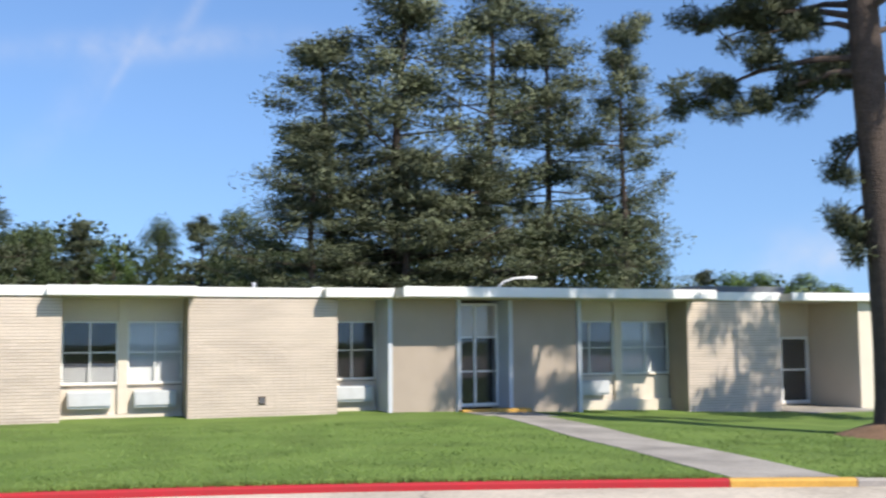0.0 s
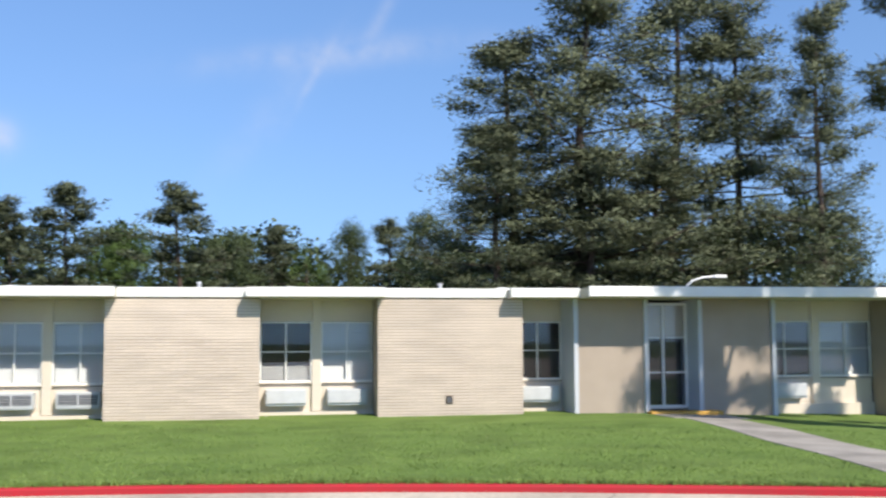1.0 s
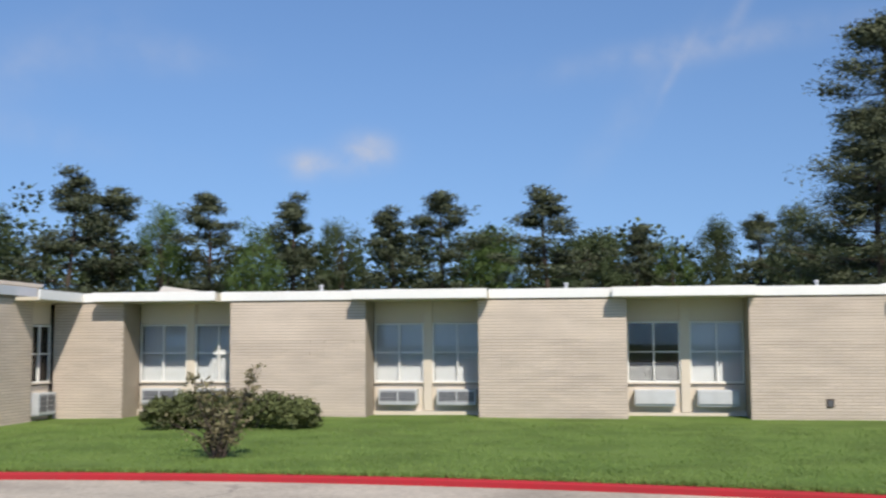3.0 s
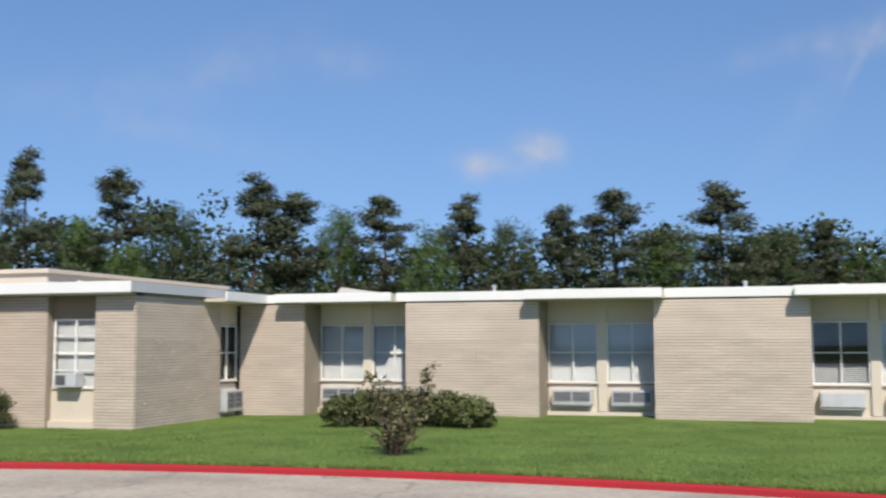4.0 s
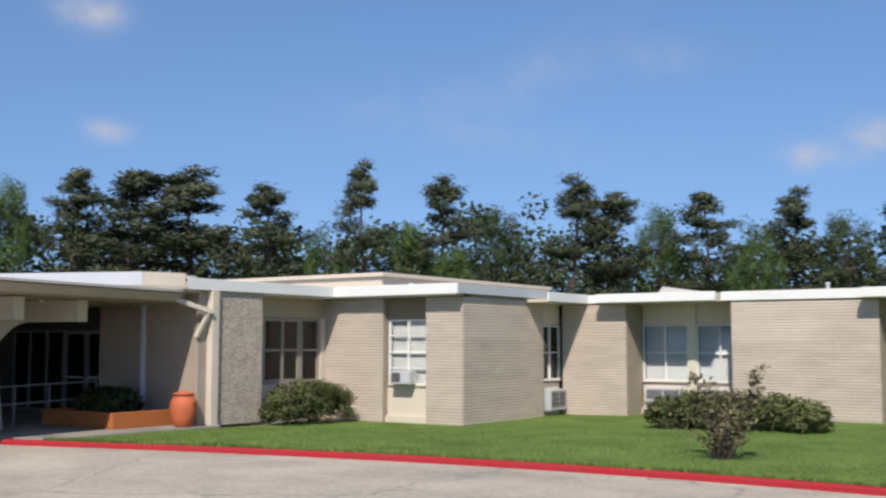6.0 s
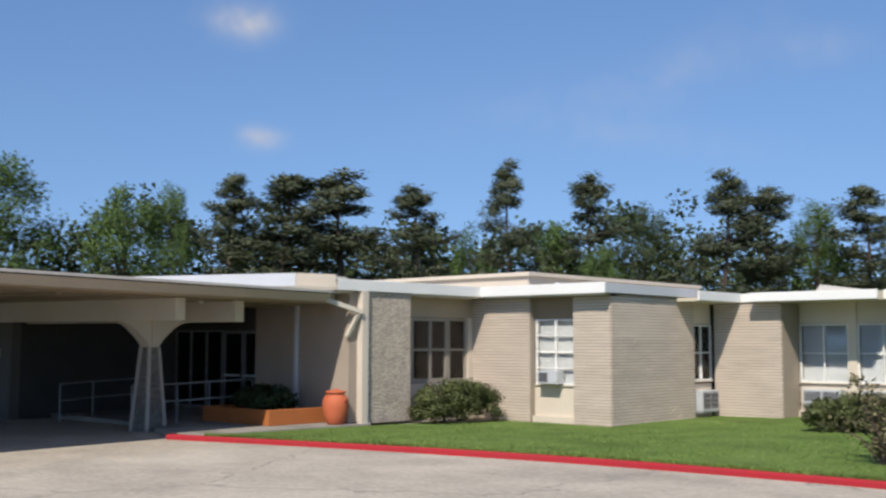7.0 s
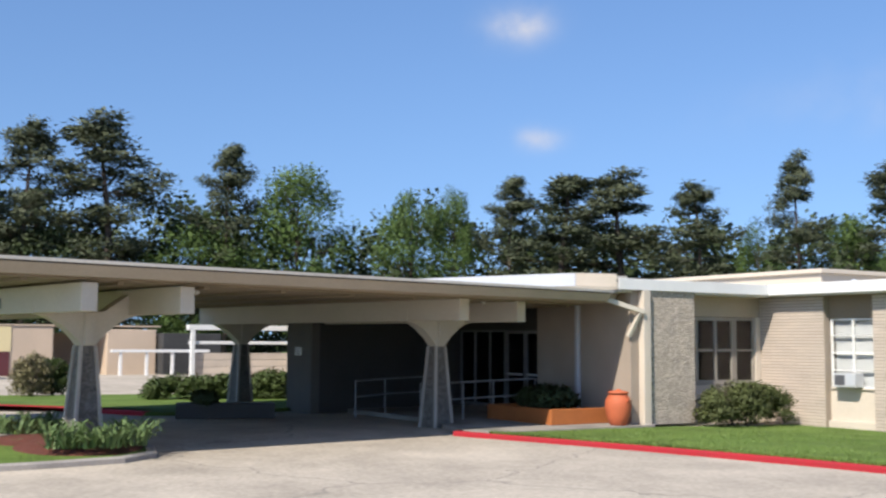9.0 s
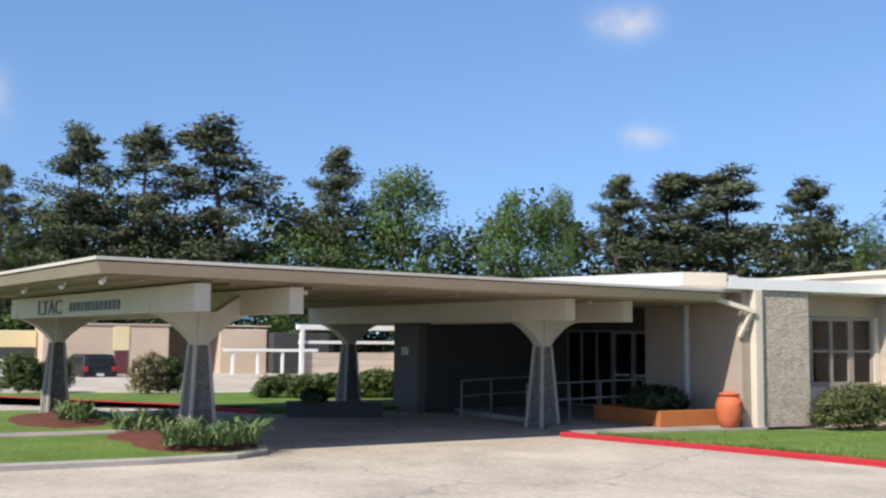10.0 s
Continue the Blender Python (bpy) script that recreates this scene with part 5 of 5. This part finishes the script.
porch = thing("covered_walk", "white covered walk with posts before a pale wall", "porch", (0, 0, -0.665))
porch.scale = (1.35, 1.35, 1.35)
for y in (12.4, 13.5, 14.6, 15.6):
    part("post", box(-45.0, -44.88, y - 0.06, y + 0.06, -0.2, 1.38, 0.01), WHITE, porch)
part("rail", box(-45.05, -44.83, 12.0, 16.2, 1.38, 1.5, 0.01), WHITE, porch)
pale = thing("brick_screen", "pale brick wall with a white rail and posts", "wall")
for k in range(6):
    part("course", box(-40.4, -40.2, 13.8, 19.0, -0.2 + k * 0.27, 0.055 + k * 0.27, 0.01), BRICK, pale)
part("rail", box(-40.25, -40.1, 13.7, 19.0, 1.75, 1.87, 0.01), WHITE, pale)
for y in (13.8, 18.0):
    part("post", box(-40.15, -40.0, y - 0.08, y + 0.08, -0.2, 2.3, 0.01), WHITE, pale)
part("beam", box(-40.25, -40.0, 13.6, 19.0, 2.3, 2.5, 0.01), WHITE, pale)
shrub("hedge", "rounded green hedge beyond the canopy", -34.0, 12.2, 0.0, 2.1, 0.7, 0.95, SHRUB, 6, count=110, turn=radians(72))
shrub("hedge", "rounded green hedge beyond the canopy", -33.4, 14.3, 0.0, 0.9, 0.8, 1.05, SHRUB, 7, count=100, turn=radians(72))
shrub("shrub", "loose pale green shrub on the far grass", -38.5, 7.6, 0.0, 0.95, 0.7, 1.6, CRAPE, 9, count=40)
shrub("shrub", "rounded green shrub on the far grass", -39.3, 8.5, 0.0, 0.6, 0.6, 1.4, SHRUB, 10)
shrub("shrub", "dark rounded shrub on the far grass", -41.0, 3.6, 0.0, 0.8, 0.8, 1.5, SHRUB, 12)
shrub("shrub", "dark rounded shrub on the far grass", -41.5, 4.8, 0.0, 0.8, 0.8, 1.35, SHRUB, 13)
low = thing("planter_box", "low dark planter beside the rear canopy post", "planter", (-26.1, 9.9, ROAD_Z))
low.rotation_euler.z = radians(70)
part("side", box(-1.25, 1.25, 0.3, 0.9, 0, 0.40, 0.02), SHADEDARK, low)
shrub("planter_plants", "dark leafy plants in the low planter", -26.85, 9.6, 0.29, 0.5, 0.3, 0.4, DARKLEAF, 15, count=40, leaf=0.1)


def car(x, y, turn, paint, label, suv):
    """A parked car seen from afar: body, cabin, glass, wheels, lamps."""
    ob = thing("suv" if suv else "sedan", label, "car", (x, y, far_z(x, y) + 0.01))
    ob.rotation_euler.z = turn
    h = 1.72 if suv else 1.42
    side = [(-2.3, 0.35), (2.25, 0.35), (2.3, 0.75), (2.05, 0.95), (1.1, 1.02), (0.35, h - 0.05), (0.1, h), (-1.9, h - 0.02), (-2.2, 1.0)] if suv else [(-2.3, 0.32), (2.25, 0.32), (2.3, 0.65), (1.9, 0.82), (1.0, 0.92), (0.3, h - 0.04), (-0.9, h), (-1.7, 0.98), (-2.25, 0.92)]
    bm = bmesh.new()
    a = [bm.verts.new((u, -0.88 + (0.12 if v > 1.1 else 0), v)) for u, v in side]
    b = [bm.verts.new((u, 0.88 - (0.12 if v > 1.1 else 0), v)) for u, v in side]
    n = len(side)
    for i in range(n):
        bm.faces.new((a[i], a[(i + 1) % n], b[(i + 1) % n], b[i]))
    fa, fb = bm.faces.new(a[::-1]), bm.faces.new(b)
    bmesh.ops.recalc_face_normals(bm, faces=bm.faces[:])
    bmesh.ops.bevel(bm, geom=bm.edges[:], offset=0.05, segments=2, affect="EDGES", profile=0.5)
    body = part("body", bm, paint, ob)
    for s in (-1, 1):
        part("side_window", box(-1.7, 0.2, s * 0.80 - 0.03, s * 0.80 + 0.03, 1.08, h - 0.12, 0.02), CARGLASS, body)
        for u in (-1.45, 1.4):
            bm = bmesh.new()
            tube(bm, [(u, s * 0.70, 0.33), (u, s * 0.90, 0.33)], [0.33, 0.33], 18)
            w = part("wheel", bm, GRILLE, ob)
            bm = bmesh.new()
            tube(bm, [(u, s * 0.901, 0.33), (u, s * 0.92, 0.33)], [0.2, 0.18], 14)
            part("rim", bm, ACMETAL, w)
        part("tail_lamp", box(-2.32, -2.2, s * 0.72 - 0.1, s * 0.72 + 0.1, 0.85, 1.1, 0.02), RED, ob)
        part("headlight", box(2.2, 2.33, s * 0.66 - 0.14, s * 0.66 + 0.14, 0.62, 0.76, 0.02), ACMETAL, ob)
    part("rear_window", box(-2.24, -2.02, -0.66, 0.66, 1.05, h - 0.16, 0.02), CARGLASS, body)
    part("number_plate", box(-2.36, -2.3, -0.18, 0.18, 0.62, 0.74, 0.005), WHITE, ob)


CARGLASS = material("car_glass", (0.02, 0.025, 0.03), 0.08, 0.1, 2, 20, 0.0, spec=0.6)
BLACKPAINT = material("black_car_paint", (0.012, 0.012, 0.013), 0.4, 0.1, 2, 20, 0.0, spec=0.6)
WHITEPAINT = material("white_car_paint", (0.7, 0.7, 0.7), 0.25, 0.05, 2, 20, 0.0, spec=0.5)
car(-59.6, 8.6, radians(188), BLACKPAINT, "black sport utility car parked by the far building", True)
car(-57.8, 3.9, radians(95), WHITEPAINT, "white sedan parked behind shrubs", False)


# ---- bricks of the walls ----
def lay_bricks():
    rnd = random.Random(21)
    length, course, joint = 0.40, 0.078, 0.013
    meshes = {}

    def brick_mesh(w, axis):
        key = (round(w, 3), axis)
        if key not in meshes:
            bm = bmesh.new()
            d, h = 0.03, (course - joint) / 2
            vs = add_box(bm, -w / 2, w / 2, -0.0, d, -h, h)
            for v in bm.verts:
                if v.co.y < 0.01:
                    v.co.x *= 1 - 0.006 / w
                    v.co.z *= 0.93
            if axis == "y":
                for v in bm.verts:
                    v.co = (-v.co.y, v.co.x, v.co.z)
            me = bpy.data.meshes.new("brick")
            bm.to_mesh(me)
            bm.free()
            me.materials.append(BRICK)
            meshes[key] = me
        return meshes[key]

    for w, x0, x1, y, z0, z1, axis, side in BRICKWORK:
        rows = int((z1 - z0) / course)
        spots = []
        for r in range(rows):
            z = z0 + course * (r + 0.5)
            x = x0 - (length / 2 if r % 2 else 0)
            while x < x1 - 0.03:
                a, b = max(x, x0), min(x + length, x1)
                if b - a > 0.05:
                    spots.append(((a + b) / 2, z, round(b - a - 0.004, 2)))
                x += length
        for k, (c, z, wd) in enumerate(spots):
            if k >= 300:
                break
            ob = bpy.data.objects.new("brick", brick_mesh(wd, axis))
            scene.collection.objects.link(ob)
            ob.parent = w
            out = rnd.uniform(-0.004, 0.007)
            ob.location = (c, y + out, z) if axis == "x" else (y - out, c, z)
        rest = spots[300:]
        if rest:
            verts, faces = [], []
            for c, z, wd in rest:
                out, h = rnd.uniform(-0.004, 0.007), (course - joint) / 2
                i0 = len(verts)
                for u in (-wd / 2, wd / 2):
                    for d in (0, 0.03):
                        for v in (-h, h):
                            verts.append((c + u, y + out + d, z + v) if axis == "x" else (y - out - d, c + u, z + v))
                faces += [tuple(i0 + i for i in f) for f in ((0, 1, 3, 2), (4, 6, 7, 5), (0, 4, 5, 1), (2, 3, 7, 6), (0, 2, 6, 4), (1, 5, 7, 3))]
            me = bpy.data.meshes.new("upper_bricks")
            me.from_pydata(verts, [], faces)
            me.materials.append(BRICK)
            ob = new("upper_bricks", me)
            ob.parent = w
            tagged(ob, kind="stuff")



def grass_blades():
    """Short blades that roughen the lawn and hang over the kerb."""
    rnd = random.Random(31)
    verts, faces = [], []

    def blade(x, y, h):
        z = lawn_z(x, y) - 0.01
        a = rnd.uniform(0, 6.28)
        w, lean = rnd.uniform(0.006, 0.014), rnd.uniform(0.2, 0.9) * h
        i0 = len(verts)
        verts.extend([(x - w * math.cos(a), y - w * math.sin(a), z), (x + w * math.cos(a), y + w * math.sin(a), z), (x + lean * math.sin(a * 3), y + lean * math.cos(a * 3), z + h)])
        faces.append((i0, i0 + 1, i0 + 2))

    for i in range(26000):
        x = rnd.uniform(-18.6, 30)
        if 8.6 < x < 10.5:
            continue
        blade(x, kerb_y(x) + 0.10 + abs(rnd.gauss(0, 0.10)), rnd.uniform(0.04, 0.10))
    for i in range(110000):
        x = rnd.uniform(-18.6, 20)
        y = kerb_y(x) + 0.15 + 11 * rnd.random() ** 1.5
        s = (y - 12.0) / 13.6
        if 8.78 + 2.1 * s < x < 10.36 + 2.0 * s or y > 27:
            continue
        if noise.noise((x * 0.9, y * 0.9, 7)) + rnd.uniform(-0.5, 0.5) > 0.25:
            continue
        blade(x, y, rnd.uniform(0.025, 0.06))
    me = bpy.data.meshes.new("grass")
    me.from_pydata(verts, [], faces)
    me.materials.append(BLADES)
    tagged(new("grass", me), "short mown grass blades on the lawn", "grass", kind="stuff")


BLADES = leaf_material("grass_blades", (0.165, 0.235, 0.058), (0.095, 0.155, 0.034))
weather(BLADES, 0.82, 1.1)
grass_blades()
lay_bricks()
